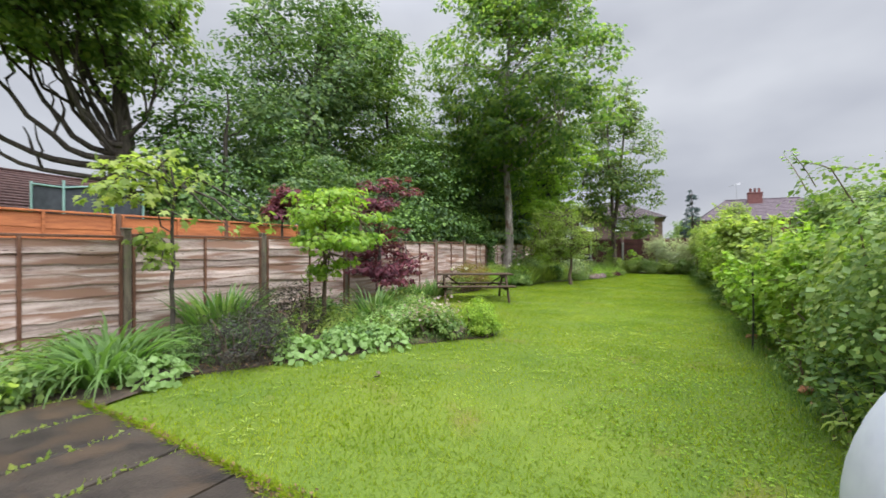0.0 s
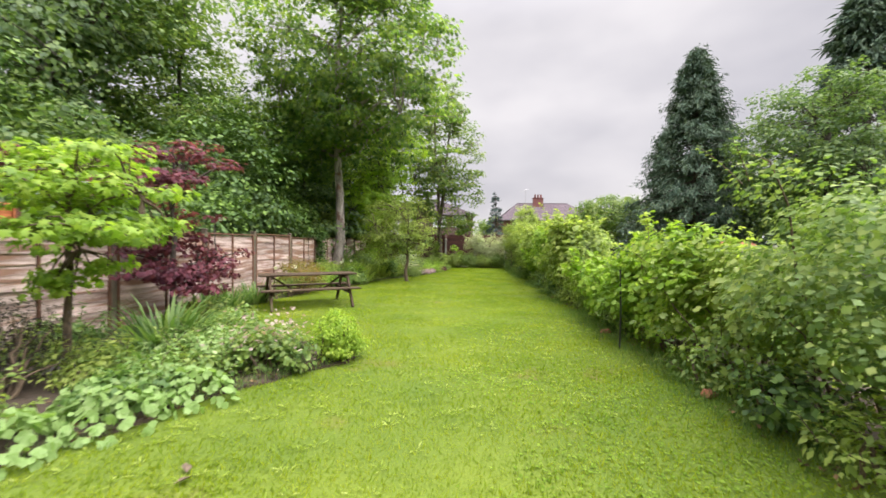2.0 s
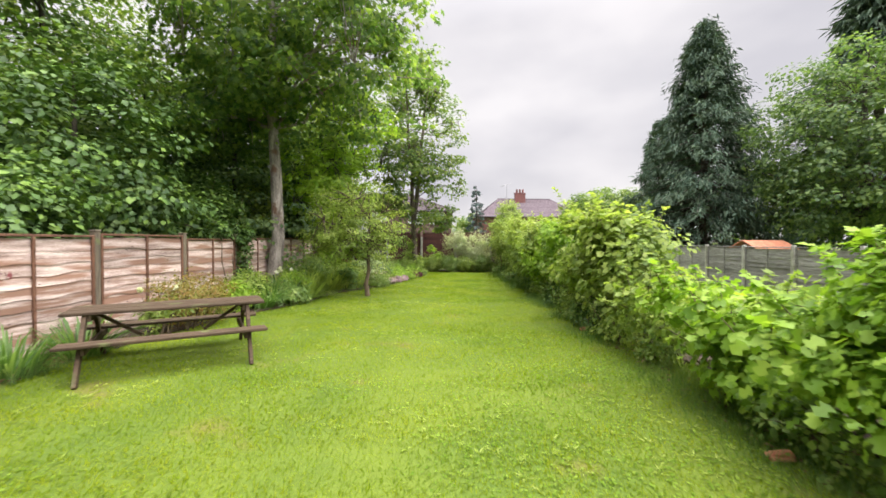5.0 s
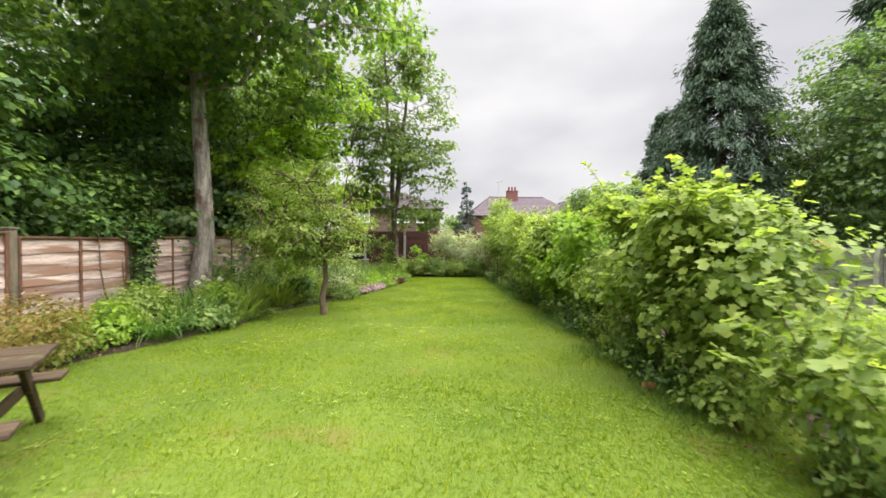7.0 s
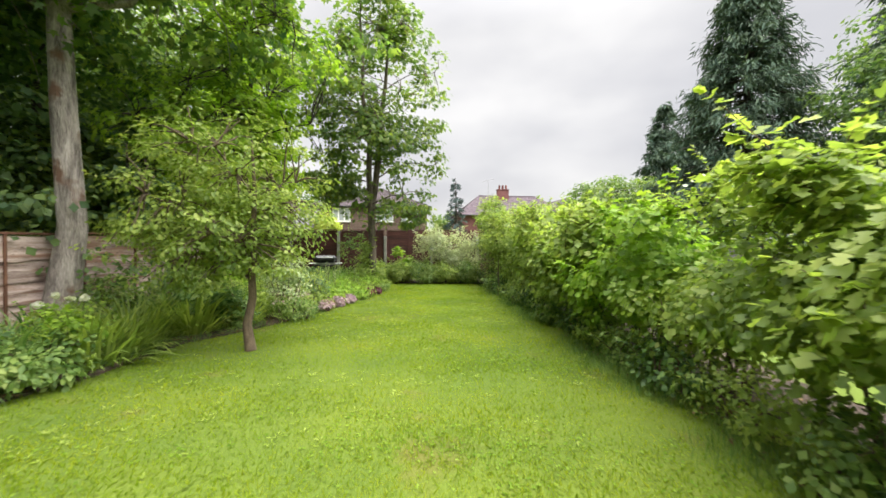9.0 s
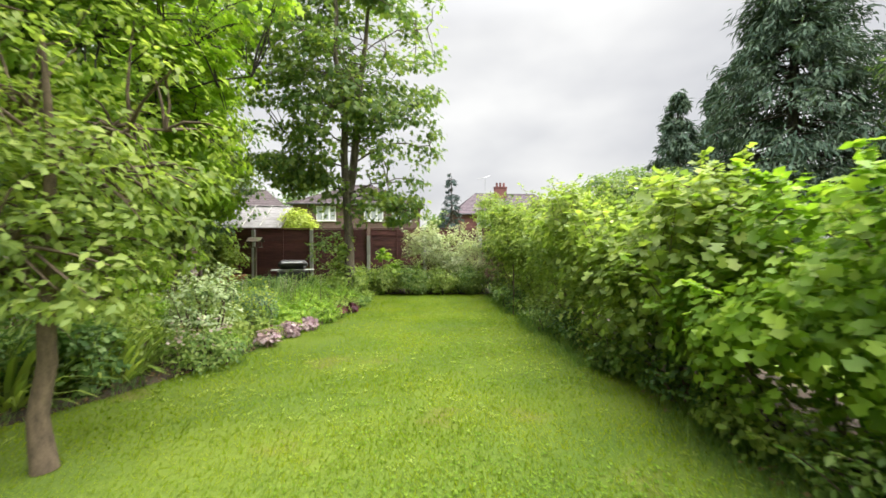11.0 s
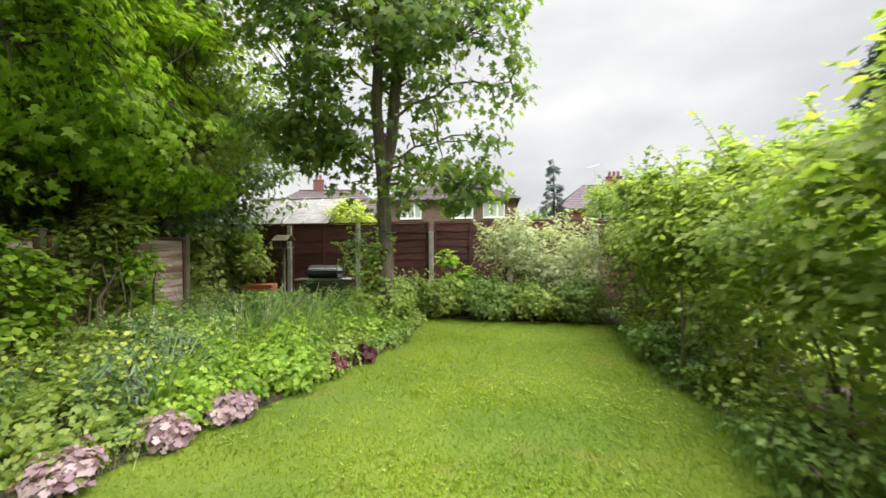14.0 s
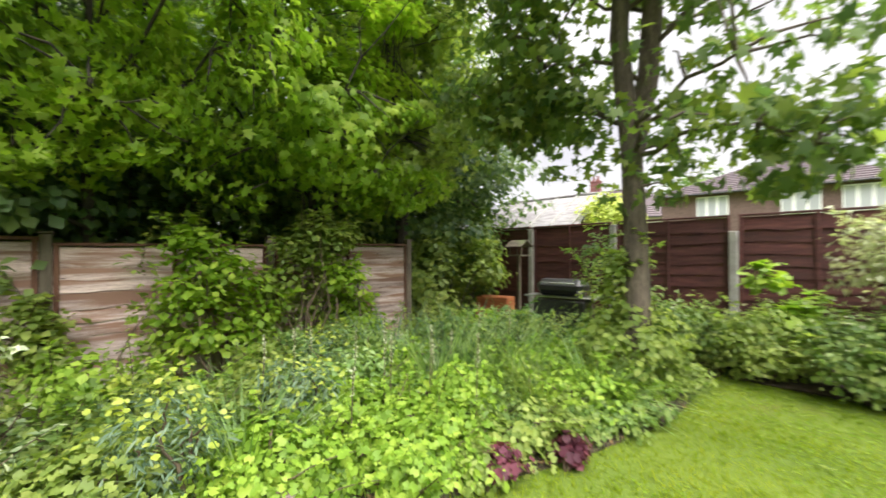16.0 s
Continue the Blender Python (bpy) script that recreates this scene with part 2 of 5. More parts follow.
M["steel"] = surface("brushed_steel", (0.45, 0.45, 0.46), (0.62, 0.62, 0.63), 8, 0.3, 0.05, 90, (1, 8, 1), 0.05, metal=1.0)
M["net"] = surface("dark_netting", (0.02, 0.024, 0.027), (0.045, 0.05, 0.055), 6, 0.9, 0.2, 80, vary=0.05)
M["greenpole"] = surface("pale_green_tube", (0.16, 0.30, 0.27), (0.28, 0.44, 0.40), 4, 0.5, 0.1, 50, vary=0.05)
M["greycover"] = surface("pale_grey_cover", (0.42, 0.44, 0.50), (0.52, 0.54, 0.60), 1.5, 0.5, 0.06, 12, vary=0.02)
M["terracotta"] = surface("terracotta", (0.26, 0.09, 0.05), (0.48, 0.20, 0.11), 6, 0.8, 0.2, 50, vary=0.1)


# dark knots in the larch boards
def knots(m, size=0.10, scale=3.4):
    n, l = m.node_tree.nodes, m.node_tree.links
    mp = [q for q in n if q.type == "MAPPING"][0]
    bs = [q for q in n if q.type == "BSDF_PRINCIPLED"][0]
    old = bs.inputs["Base Color"].links[0].from_socket
    flat = n.new("ShaderNodeVectorMath")
    flat.operation = "MULTIPLY"
    flat.inputs[1].default_value = (1.0, 0.0, 0.35)
    l.new(mp.outputs[0], flat.inputs[0])
    vo = n.new("ShaderNodeTexVoronoi")
    vo.inputs["Scale"].default_value = scale
    l.new(flat.outputs[0], vo.inputs["Vector"])
    rp = n.new("ShaderNodeValToRGB")
    rp.color_ramp.elements[0].position, rp.color_ramp.elements[0].color = size * 0.5, (1, 1, 1, 1)
    rp.color_ramp.elements[1].position, rp.color_ramp.elements[1].color = size, (0, 0, 0, 1)
    l.new(vo.outputs["Distance"], rp.inputs[0])
    mx = n.new("ShaderNodeMixRGB")
    mx.inputs[2].default_value = (0.045, 0.026, 0.02, 1)
    l.new(rp.outputs[0], mx.inputs[0])
    l.new(old, mx.inputs[1])
    l.new(mx.outputs[0], bs.inputs["Base Color"])


knots(M["larch"])

M["redtile"] = surface("red_brown_roof_tiles", (0.050, 0.028, 0.026), (0.115, 0.066, 0.060), 5, 0.85, 0.3, 30, vary=0.2)
for m in (M["slab"], M["rooftile"], M["purpletile"], M["table"], M["net"], M["redtile"]):
    for n in m.node_tree.nodes:
        if n.type == "BSDF_PRINCIPLED":
            n.inputs["Specular IOR Level"].default_value = 0.2
M["litter"] = leaf_mat("dead_leaf_litter", [(0.05, 0.03, 0.015), (0.13, 0.08, 0.035), (0.26, 0.17, 0.08)], rough=0.8, through_light=0.1)


def glass(name):
    m, n, l = material(name)
    bs = n.new("ShaderNodeBsdfPrincipled")
    # panes get an even pale grey base colour under a glossy surface
    bs.inputs["Base Color"].default_value = (0.38, 0.40, 0.42, 1)
    bs.inputs["Roughness"].default_value, bs.inputs["Specular IOR Level"].default_value = 0.06, 1.0
    out = n.new("ShaderNodeOutputMaterial")
    l.new(bs.outputs[0], out.inputs[0])
    return m


M["glass"] = glass("pale_window_glass")

# ---------------------------------------------------------------- builders


def rng(seed):
    return np.random.default_rng(seed)


def mesh_object(name, verts, faces, mat, parent=None, smooth=False, label=""):
    """A mesh from arrays; faces all of one size, or a list of lists."""
    me = bpy.data.meshes.new(name)
    if isinstance(faces, np.ndarray):
        n, k = faces.shape
        me.vertices.add(len(verts))
        me.vertices.foreach_set("co", np.asarray(verts, np.float32).ravel())
        me.loops.add(n * k)
        me.loops.foreach_set("vertex_index", faces.astype(np.int32).ravel())
        me.polygons.add(n)
        me.polygons.foreach_set("loop_start", np.arange(0, n * k, k, dtype=np.int32))
        me.update(calc_edges=True)
    else:
        me.from_pydata([tuple(v) for v in verts], [], faces)
    if smooth:
        me.polygons.foreach_set("use_smooth", np.ones(len(me.polygons), bool))
    me.materials.append(mat)
    ob = new(name, me)
    if parent:
        ob.parent = parent
    if label:
        ob["label"] = label
    return ob


def part(name, bm, mat, parent=None, label="", smooth=False):
    me = bpy.data.meshes.new(name)
    bm.normal_update()
    bm.to_mesh(me)
    bm.free()
    if smooth:
        me.polygons.foreach_set("use_smooth", np.ones(len(me.polygons), bool))
    me.materials.append(mat)
    ob = new(name, me)
    if parent:
        ob.parent = parent
    if label:
        ob["label"] = label
    return ob


def thing(name, label, category, at=(0, 0, 0), rz=0.0, group="", kind=""):
    e = new(name)
    e.matrix_basis = pose(*at, 0, 0, rz)
    return tagged(e, label, category, group, kind)


def box(bm, size, at=(0, 0, 0), rot=None, bevel=0.0):
    """A box of that size centred at a place, its edges taken off."""
    m = Matrix.Translation(at) @ (rot or Matrix()) @ Matrix.Diagonal((*size, 1))
    made = bmesh.ops.create_cube(bm, size=1, matrix=m)["verts"]
    if bevel:
        edges = list({e for v in made for e in v.link_edges})
        bmesh.ops.bevel(bm, geom=edges, offset=bevel, segments=1, affect="EDGES")
    return bm


def boxed(size, at=(0, 0, 0), rot=None, bevel=0.0):
    return box(bmesh.new(), size, at, rot, bevel)


def tube_arrays(points, radii, sides=7, base=0):
    pts = np.asarray(points, float)
    n = len(pts)
    tang = np.gradient(pts, axis=0)
    tang /= np.linalg.norm(tang, axis=1)[:, None] + 1e-9
    ref = np.where(np.abs(tang[:, 2:3]) < 0.9, [[0, 0, 1.0]], [[1.0, 0, 0]])
    u = np.cross(tang, ref)
    u /= np.linalg.norm(u, axis=1)[:, None]
    w = np.cross(tang, u)
    ang = np.linspace(0, 2 * np.pi, sides, endpoint=False)
    ring = u[:, None, :] * np.cos(ang)[None, :, None] + w[:, None, :] * np.sin(ang)[None, :, None]
    v = pts[:, None, :] + ring * np.asarray(radii)[:, None, None]
    i, j = np.meshgrid(np.arange(n - 1), np.arange(sides), indexing="ij")
    k = (j + 1) % sides
    f = np.stack([i * sides + j, i * sides + k, (i + 1) * sides + k, (i + 1) * sides + j], -1).reshape(-1, 4)
    return v.reshape(-1, 3), f + base


def tubes(name, lines, mat, parent=None, sides=6, label=""):
    """Tapered tubes along lines of (points, radii), in one mesh."""
    vs, fs, base = [], [], 0
    for pts, rad in lines:
        v, f = tube_arrays(pts, rad, sides, base)
        vs.append(v), fs.append(f)
        base += len(v)
    return mesh_object(name, np.concatenate(vs), np.concatenate(fs), mat, parent, True, label)


def bent(a, b, sag, r, n=6, wob=0.05):
    """A slightly crooked line from a to b, rising or sagging in the middle."""
    a, b = np.asarray(a, float), np.asarray(b, float)
    t = np.linspace(0, 1, n)[:, None]
    p = a + (b - a) * t
    p[:, 2:3] += sag * np.sin(np.pi * t)
    p[1:-1] += r.normal(0, wob * np.linalg.norm(b - a) / n, (n - 2, 3))
    return p


# leaf outlines: length 1 along y, folded a little along the midrib
LEAF = {
    "oval": ([(0, 0, 0), (-.27, .5, .07), (0, 1, -.05), (.27, .5, .07)], [(0, 1, 2), (0, 2, 3)]),
    "round": ([(0, 0, 0), (-.36, .25, .06), (-.40, .65, .03), (0, 1, -.06), (.40, .65, .03), (.36, .25, .06)], [(0, 1, 2), (0, 2, 3), (0, 3, 4), (0, 4, 5)]),
    "lobed": ([(0, 0, 0), (-.46, .16, .05), (-.20, .42, .02), (-.46, .70, .05), (0, 1, -.08), (.46, .70, .05), (.20, .42, .02), (.46, .16, .05)], [(0, 1, 2), (0, 2, 4), (2, 3, 4), (0, 4, 6), (4, 5, 6), (0, 6, 7)]),
    "palmate": ([(0, 0, 0), (-.40, .06, -.03), (-.20, .30, .04), (-.54, .58, -.04), (-.16, .60, .03), (0, 1, -.10), (.16, .60, .03), (.54, .58, -.04), (.20, .30, .04), (.40, .06, -.03)],
                [(0, 1, 2), (0, 2, 8), (0, 8, 9), (2, 3, 4), (2, 4, 6), (2, 6, 8), (6, 7, 8), (4, 5, 6)]),
    "broad": ([(0, 0, 0), (-.40, .55, .08), (0, 1, -.06), (.40, .55, .08)], [(0, 1, 2), (0, 2, 3)]),
    "narrow": ([(0, 0, 0), (-.10, .45, .03), (0, 1, -.10), (.10, .45, .03)], [(0, 1, 2), (0, 2, 3)]),
    "blade": ([(-.08, 0, 0), (.08, 0, 0), (0, 1, 0)], [(0, 1, 2)]),
    "strap": ([(-.022, 0, 0), (.022, 0, 0), (-.026, .4, .0), (.026, .4, .0), (-.018, .75, -.10), (.018, .75, -.10), (0, 1, -.30)], [(0, 1, 3), (0, 3, 2), (2, 3, 5), (2, 5, 4), (4, 5, 6)]),
    "fine": ([(-.010, 0, 0), (.010, 0, 0), (-.011, .45, .0), (.011, .45, .0), (0, 1, -.30)], [(0, 1, 3), (0, 3, 2), (2, 3, 4)]),
    "spray": ([(0, 0, 0), (-.16, .30, .02), (-.09, .33, 0), (-.20, .62, -.04), (-.08, .60, -.02), (0, 1, -.16), (.08, .60, -.02), (.20, .62, -.04), (.09, .33, 0), (.16, .30, .02)],
              [(0, 1, 2), (0, 2, 8), (0, 8, 9), (2, 3, 4), (2, 4, 6), (2, 6, 8), (6, 7, 8), (4, 5, 6)]),
}


def leaves(name, P, normal, along, size, shape, mat, parent=None, label=""):
    """One mesh of leaves at P; normal and along are (n, 3), size is (n,)."""
    tv, tf = LEAF[shape]
    tv, tf = np.array(tv, float), np.array(tf)
    normal = normal / (np.linalg.norm(normal, axis=1)[:, None] + 1e-9)
    along = along - normal * (along * normal).sum(1)[:, None]
    along /= np.linalg.norm(along, axis=1)[:, None] + 1e-9
    side = np.cross(along, normal)
    s = size[:, None, None]
    v = P[:, None, :] + s * (tv[None, :, 0:1] * side[:, None, :] + tv[None, :, 1:2] * along[:, None, :] + tv[None, :, 2:3] * normal[:, None, :])
    f = tf[None] + (np.arange(len(P)) * len(tv))[:, None, None]
    return mesh_object(name, v.reshape(-1, 3), f.reshape(-1, 3), mat, parent, False, label)


def unit(r, n):
    v = r.normal(size=(n, 3))
    return v / np.linalg.norm(v, axis=1)[:, None]


def lump(P, seed, scale):
    """Soft value noise for each point, about -1 to 1."""
    out = np.zeros(len(P))
    r = rng(seed)
    for k in range(5):
        d = r.normal(size=3)
        d *= scale * (0.6 + 0.5 * k) / np.linalg.norm(d)
        out += np.sin(P @ d + r.uniform(0, 6.28)) / 2.2
    return out


def clumped(r, centres, radius, per, flat=0.6):
    """Points gathered round clump centres, with the way out of the clump."""
    c = np.repeat(np.asarray(centres), per, axis=0)
    rad = np.repeat(np.asarray(radius), per) if np.ndim(radius) else np.full(len(c), radius)
    u = unit(r, len(c))
    d = r.uniform(0.25, 1, len(c)) ** 0.6
    return c + u * (rad * d)[:, None] * np.array([1, 1, flat]), u


def crown_centres(r, blobs, n, shell=0.5, seed=1, gap=-0.35, scale=1.4, floor=0.2):
    """Clump centres in the outer part of a set of ellipsoids (x, y, z, rx, ry, rz), with gaps."""
    blobs = np.asarray(blobs, float)
    vol = (blobs[:, 3] * blobs[:, 4] * blobs[:, 5]) ** (2 / 3)
    pick = r.choice(len(blobs), n * 3, p=vol / vol.sum())
    u = unit(r, n * 3)
    d = r.uniform(shell ** 2, 1, n * 3) ** 0.5
    P = blobs[pick, :3] + u * d[:, None] * blobs[pick, 3:]
    keep = (lump(P, seed, scale) > gap) & (P[:, 2] > floor)
    return P[keep][:n]


def tree(name, label, category, base, top, trunk_r, blobs, n_clumps, per, leaf, shape, mat, bark, clump=0.5, limbs=12, seed=1, lean=(0, 0), first=0.3, gap=-0.35, up=0.6, shell=0.5, twigs=True, group="", flat=0.55, fork=None, wob=0.006, limb_r=0.45, face=0.5, sure=None):
    """A tree: a tapered trunk (or two), limbs that reach into the crown, twigs, and clumps of leaves."""
    r = rng(seed)
    e = thing(name, label, category, base, group=group)
    b = np.array(blobs, float)
    b[:, :3] -= np.array(base)
    h = top - base[2]

    def trunk_line(a, z, t_r, way, z0=0.0):
        t = np.linspace(0, 1, 9)
        p = np.stack([a[0] + way[0] * t + r.normal(0, wob * h, 9) * (t > 0), a[1] + way[1] * t + r.normal(0, wob * h, 9) * (t > 0), z0 + (z - z0) * t], 1)
        rad = t_r * (1 - t) ** 0.8 + 0.012 + (0.25 * t_r * np.exp(-t * 22) if z0 == 0 else 0)
        return p, rad

    stems = [trunk_line((0, 0, 0), h * 0.93, trunk_r, lean)]
    if fork:
        i = 2
        p0 = stems[0][0][i]
        stems.append(trunk_line(p0, h * 0.88, trunk_r * 0.9, fork, p0[2]))
    for p, rad in stems:
        tubes("trunk", [(p, rad)], bark, e, 12)
    C = crown_centres(r, b, n_clumps, shell, seed, gap)
    if sure:
        low, count = np.array(sure[0], float), sure[1]
        low[:, :3] -= np.array(base)
        C = np.concatenate([C, crown_centres(r, low, count, 0.1, seed, -9.0)])
    # limbs run from the trunk to spread clump centres
    ends = C[r.choice(len(C), min(limbs, len(C)), replace=False)]
    lines, nodes = [], []
    for k, q in enumerate(ends):
        p, rad = stems[k % len(stems)]
        zs = np.clip(q[2] - np.hypot(q[0], q[1]) * up, first * h, h * 0.85)
        a = np.array([np.interp(zs, p[:, 2], p[:, c]) for c in range(3)])
        rr = np.interp(zs, p[:, 2], rad) * limb_r
        ln = bent(a, q, 0.12 * np.linalg.norm(q - a), r, 7, 0.25)
        lines.append((ln, np.linspace(rr, 0.012, 7)))
        tubes("limb", lines[-1:], bark, e, 6)
        nodes.append(ln[2:])
    if twigs and lines:
        N = np.concatenate(nodes)
        tw = []
        for q in C:
            a = N[np.argmin(((N - q) ** 2).sum(1))]
            if np.linalg.norm(q - a) > 0.15:
                tw.append((bent(a, q, 0.05, r, 4, 0.15), np.linspace(0.018, 0.005, 4)))
        if tw:
            tagged(tubes("twig", tw, bark, e, 4), kind="stuff")
    P, u = clumped(r, C, clump * r.uniform(0.6, 1.25, len(C)), per, flat)
    n = len(P)
    away = P - C.mean(0) * np.array([1, 1, 0.85])
    away /= np.linalg.norm(away, axis=1)[:, None] + 1e-6
    nor = u * 0.45 + away * face + np.array([0, 0, 0.65]) + r.normal(0, 0.38, (n, 3))
    al = u + r.normal(0, 0.5, (n, 3)) - np.array([0, 0, 0.45])
    tagged(leaves("crown", P, nor, al, leaf * r.uniform(0.6, 1.2, n), shape, mat, e), kind="stuff")
    return e


def shrub(name, label, category, base, blobs, n_clumps, per, leaf, shape, mat, clump=0.22, stems=6, seed=1, gap=-0.5, shell=0.45, stem_r=0.018, group="", droop=0.35, extra=None, twig="twig", sprigs=0):
    """A shrub: several stems from the ground and leaves in clumps round its lumpy outline."""
    r = rng(seed)
    e = thing(name, label, category, base, group=group)
    b = np.array(blobs, float)
    C = crown_centres(r, b, n_clumps, shell, seed, gap, 2.5, 0.08)
    if stems:
        for q in C[r.choice(len(C), min(stems, len(C)), replace=False)]:
            a = np.array([q[0] * 0.35 + r.normal(0, 0.05), q[1] * 0.45 + r.normal(0, 0.08), -0.03])
            tubes("stem", [(bent(a, q, 0.1, r, 6, 0.2), np.linspace(stem_r, 0.005, 6))], M[twig], e, 5)
    P, u = clumped(r, C, clump * r.uniform(0.6, 1.3, len(C)), per, 0.7)
    P[:, 2] = np.maximum(P[:, 2], 0.03)
    n = len(P)
    away = P * np.array([1, 1, 0.4])
    away /= np.linalg.norm(away, axis=1)[:, None] + 1e-6
    nor = u * 0.5 + away * 0.6 + np.array([0, 0, 0.6]) + r.normal(0, 0.38, (n, 3))
    al = u + r.normal(0, 0.5, (n, 3)) - np.array([0, 0, droop])
    if sprigs:
        # long shoots that stand out of the outline, leaves in pairs along them
        far = C[np.argsort(-((C[:, 0] ** 2 + C[:, 1] ** 2) + 0.8 * C[:, 2] ** 2) + r.uniform(0, 1.2, len(C)))][:sprigs]
        k = 9
        way = far * np.array([1, 1, 0]) / (np.linalg.norm(far[:, :2], axis=1)[:, None] + 0.2) * 0.7 + np.array([0, 0, 0.75]) + r.normal(0, 0.4, far.shape)
        ln = r.uniform(0.18, 0.40, len(far)) * (0.6 + clump * 2)
        t = np.linspace(0.2, 1, k)
        Q = far[:, None] + way[:, None] * (ln[:, None] * t)[..., None] - np.array([0, 0, 0.22]) * (ln[:, None] * t ** 2)[..., None]
        tagged(tubes("shoot", [(np.concatenate([f[None], q]), np.linspace(0.006, 0.002, k + 1)) for f, q in zip(far, Q)], M[twig], e, 3), kind="stuff")
        Q = np.repeat(Q.reshape(-1, 3), 2, axis=0)
        w = np.repeat(np.repeat(way, k, axis=0), 2, axis=0)
        sd = np.cross(w, r.normal(size=w.shape)) + w * 0.5
        P = np.concatenate([P, Q])
        al = np.concatenate([al, sd])
        nor = np.concatenate([nor, np.array([0, 0, 1.0]) + r.normal(0, 0.35, Q.shape)])
        n = len(P)
    tagged(leaves("foliage", P, nor, al, leaf * r.uniform(0.4, 1.3, n), shape, mat, e), kind="stuff")
    if extra:
        m2, n2, s2, shape2, nm = extra
        top = C[np.argsort(-(C[:, 2] + r.normal(0, 0.15, len(C))))][:max(3, len(C) // 2)]
        Q = top[r.integers(0, len(top), n2)] + r.normal(0, clump * 0.6, (n2, 3)) + np.array([0, 0, clump * 0.5])
        tagged(leaves(nm, Q, np.array([0, 0, 1.0]) + r.normal(0, 0.5, (n2, 3)), r.normal(size=(n2, 3)), s2 * r.uniform(0.7, 1.2, n2), shape2, m2, e), kind="stuff")
    return e


def strap_clump(name, label, category, base, n, length, spread, mat, seed=1, group="", shape="strap", lean=0.6):
    """Long arching leaves from one crown."""
    r = rng(seed)
    e = thing(name, label, category, base, group=group)
    az = r.uniform(0, 6.283, n)
    out = np.stack([np.cos(az), np.sin(az), np.zeros(n)], 1)
    P = out * (r.uniform(0, 1, n) ** 0.5 * spread)[:, None]
    P[:, 2] = -0.01
    t = r.uniform(0.1, lean, n)[:, None]
    al = out * t + np.array([0, 0, 1.0]) * (1 - t * 0.5) + r.normal(0, 0.08, (n, 3))
    nor = -out * (1 - t) + np.array([0, 0, 1.0]) * t
    tagged(leaves("foliage", P, nor, al, length * r.uniform(0.55, 1.1, n), shape, mat, e), kind="stuff")
    return e


def arching_leaf(seed, mat):
    """A long leaf that rises and arches over; length 1, rising along z and bending along y."""
    r = rng(seed)
    k, bend = 9, r.uniform(1.3, 2.4)
    y = z = 0.0
    v, f = [], []
    for i in range(k):
        t = i / (k - 1)
        a = 0.12 + bend * t ** 1.6
        if i:
            y, z = y + math.sin(a) / (k - 1), z + math.cos(a) / (k - 1)
        w = 0.021 * (1 - t ** 3) * (0.7 + 0.6 * math.sin(math.pi * min(1, t * 1.4)))
        v += [(-w, y, z), (0, y - 0.006 * math.cos(a), z - 0.006 * math.sin(a)), (w, y, z)]
        if i:
            b = 3 * i
            f += [(b - 3, b - 2, b + 1, b), (b - 2, b - 1, b + 2, b + 1)]
    me = bpy.data.meshes.new("leaf")
    me.from_pydata(v, [], f)
    me.polygons.foreach_set("use_smooth", np.ones(len(me.polygons), bool))
    me.materials.append(mat)
    return me


ARCH = [arching_leaf(k, M["strap"]) for k in range(6)]


def daylily(label, at, n, length, spread, seed):
    """A fountain of arching leaves, each leaf a part of its own."""
    r = rng(seed)
    e = thing("daylily", label, "plant", at)
    for k in range(n):
        a, d = r.uniform(0, 360), spread * math.sqrt(r.uniform(0, 1))
        m = pose(d * math.cos(radians(a + 90)), d * math.sin(radians(a + 90)), -0.01, 0, 0, a) @ pose(0, 0, 0, -r.uniform(0, 32), r.normal(0, 8), r.normal(0, 30))
        ob = new("leaf", ARCH[k % 6])
        ob.parent = e
        ob.matrix_basis = m @ Matrix.Scale(length * r.uniform(0.6, 1.15), 4)
    return e

# ---------------------------------------------------------------- the large structure
LAWN_LEFT = [(-4.5, 1.4), (-4.85, 1.95), (-4.75, 2.6), (-4.35, 3.3), (-3.85, 4.1), (-3.55, 4.9), (-3.1, 5.6), (-2.65, 6.1), (-2.6, 6.5), (-3.3, 6.95), (-4.6, 7.4), (-5.6, 8.2), (-6.1, 9.2), (-6.3, 11.0), (-6.0, 13.4), (-5.5, 14.5), (-5.05, 15.8), (-4.95, 17.3), (-4.35, 18.3), (-3.75, 19.5), (-3.3, 21.3), (-2.75, 23.4), (-2.6, 24.8), (-2.75, 26.3)]
LAWN_END, LAWN_RIGHT = 26.4, 0.78
FENCE_X, FENCE_TOP = -6.9, 1.70


def lawn_x(y):
    """The x of the lawn's border towards the fence, where it is single."""
    ys = [p[1] for p in LAWN_LEFT]
    return np.interp(y, ys, [p[0] for p in LAWN_LEFT])


def ground_sheet():
    xs = np.unique(np.concatenate([np.linspace(-1500, -60, 8), np.linspace(-60, 60, 41), np.linspace(60, 1500, 8)]))
    X, Y = np.meshgrid(xs, xs + 15, indexing="ij")
    n = len(xs)
    v = np.stack([X, Y, np.zeros_like(X)], -1).reshape(-1, 3)
    i, j = np.meshgrid(np.arange(n - 1), np.arange(n - 1), indexing="ij")
    f = np.stack([i * n + j, (i + 1) * n + j, (i + 1) * n + j + 1, i * n + j + 1], -1).reshape(-1, 4)
    return tagged(mesh_object("ground", v, f, M["turf"]), "mown green lawn turf over level ground", "ground", kind="structure")


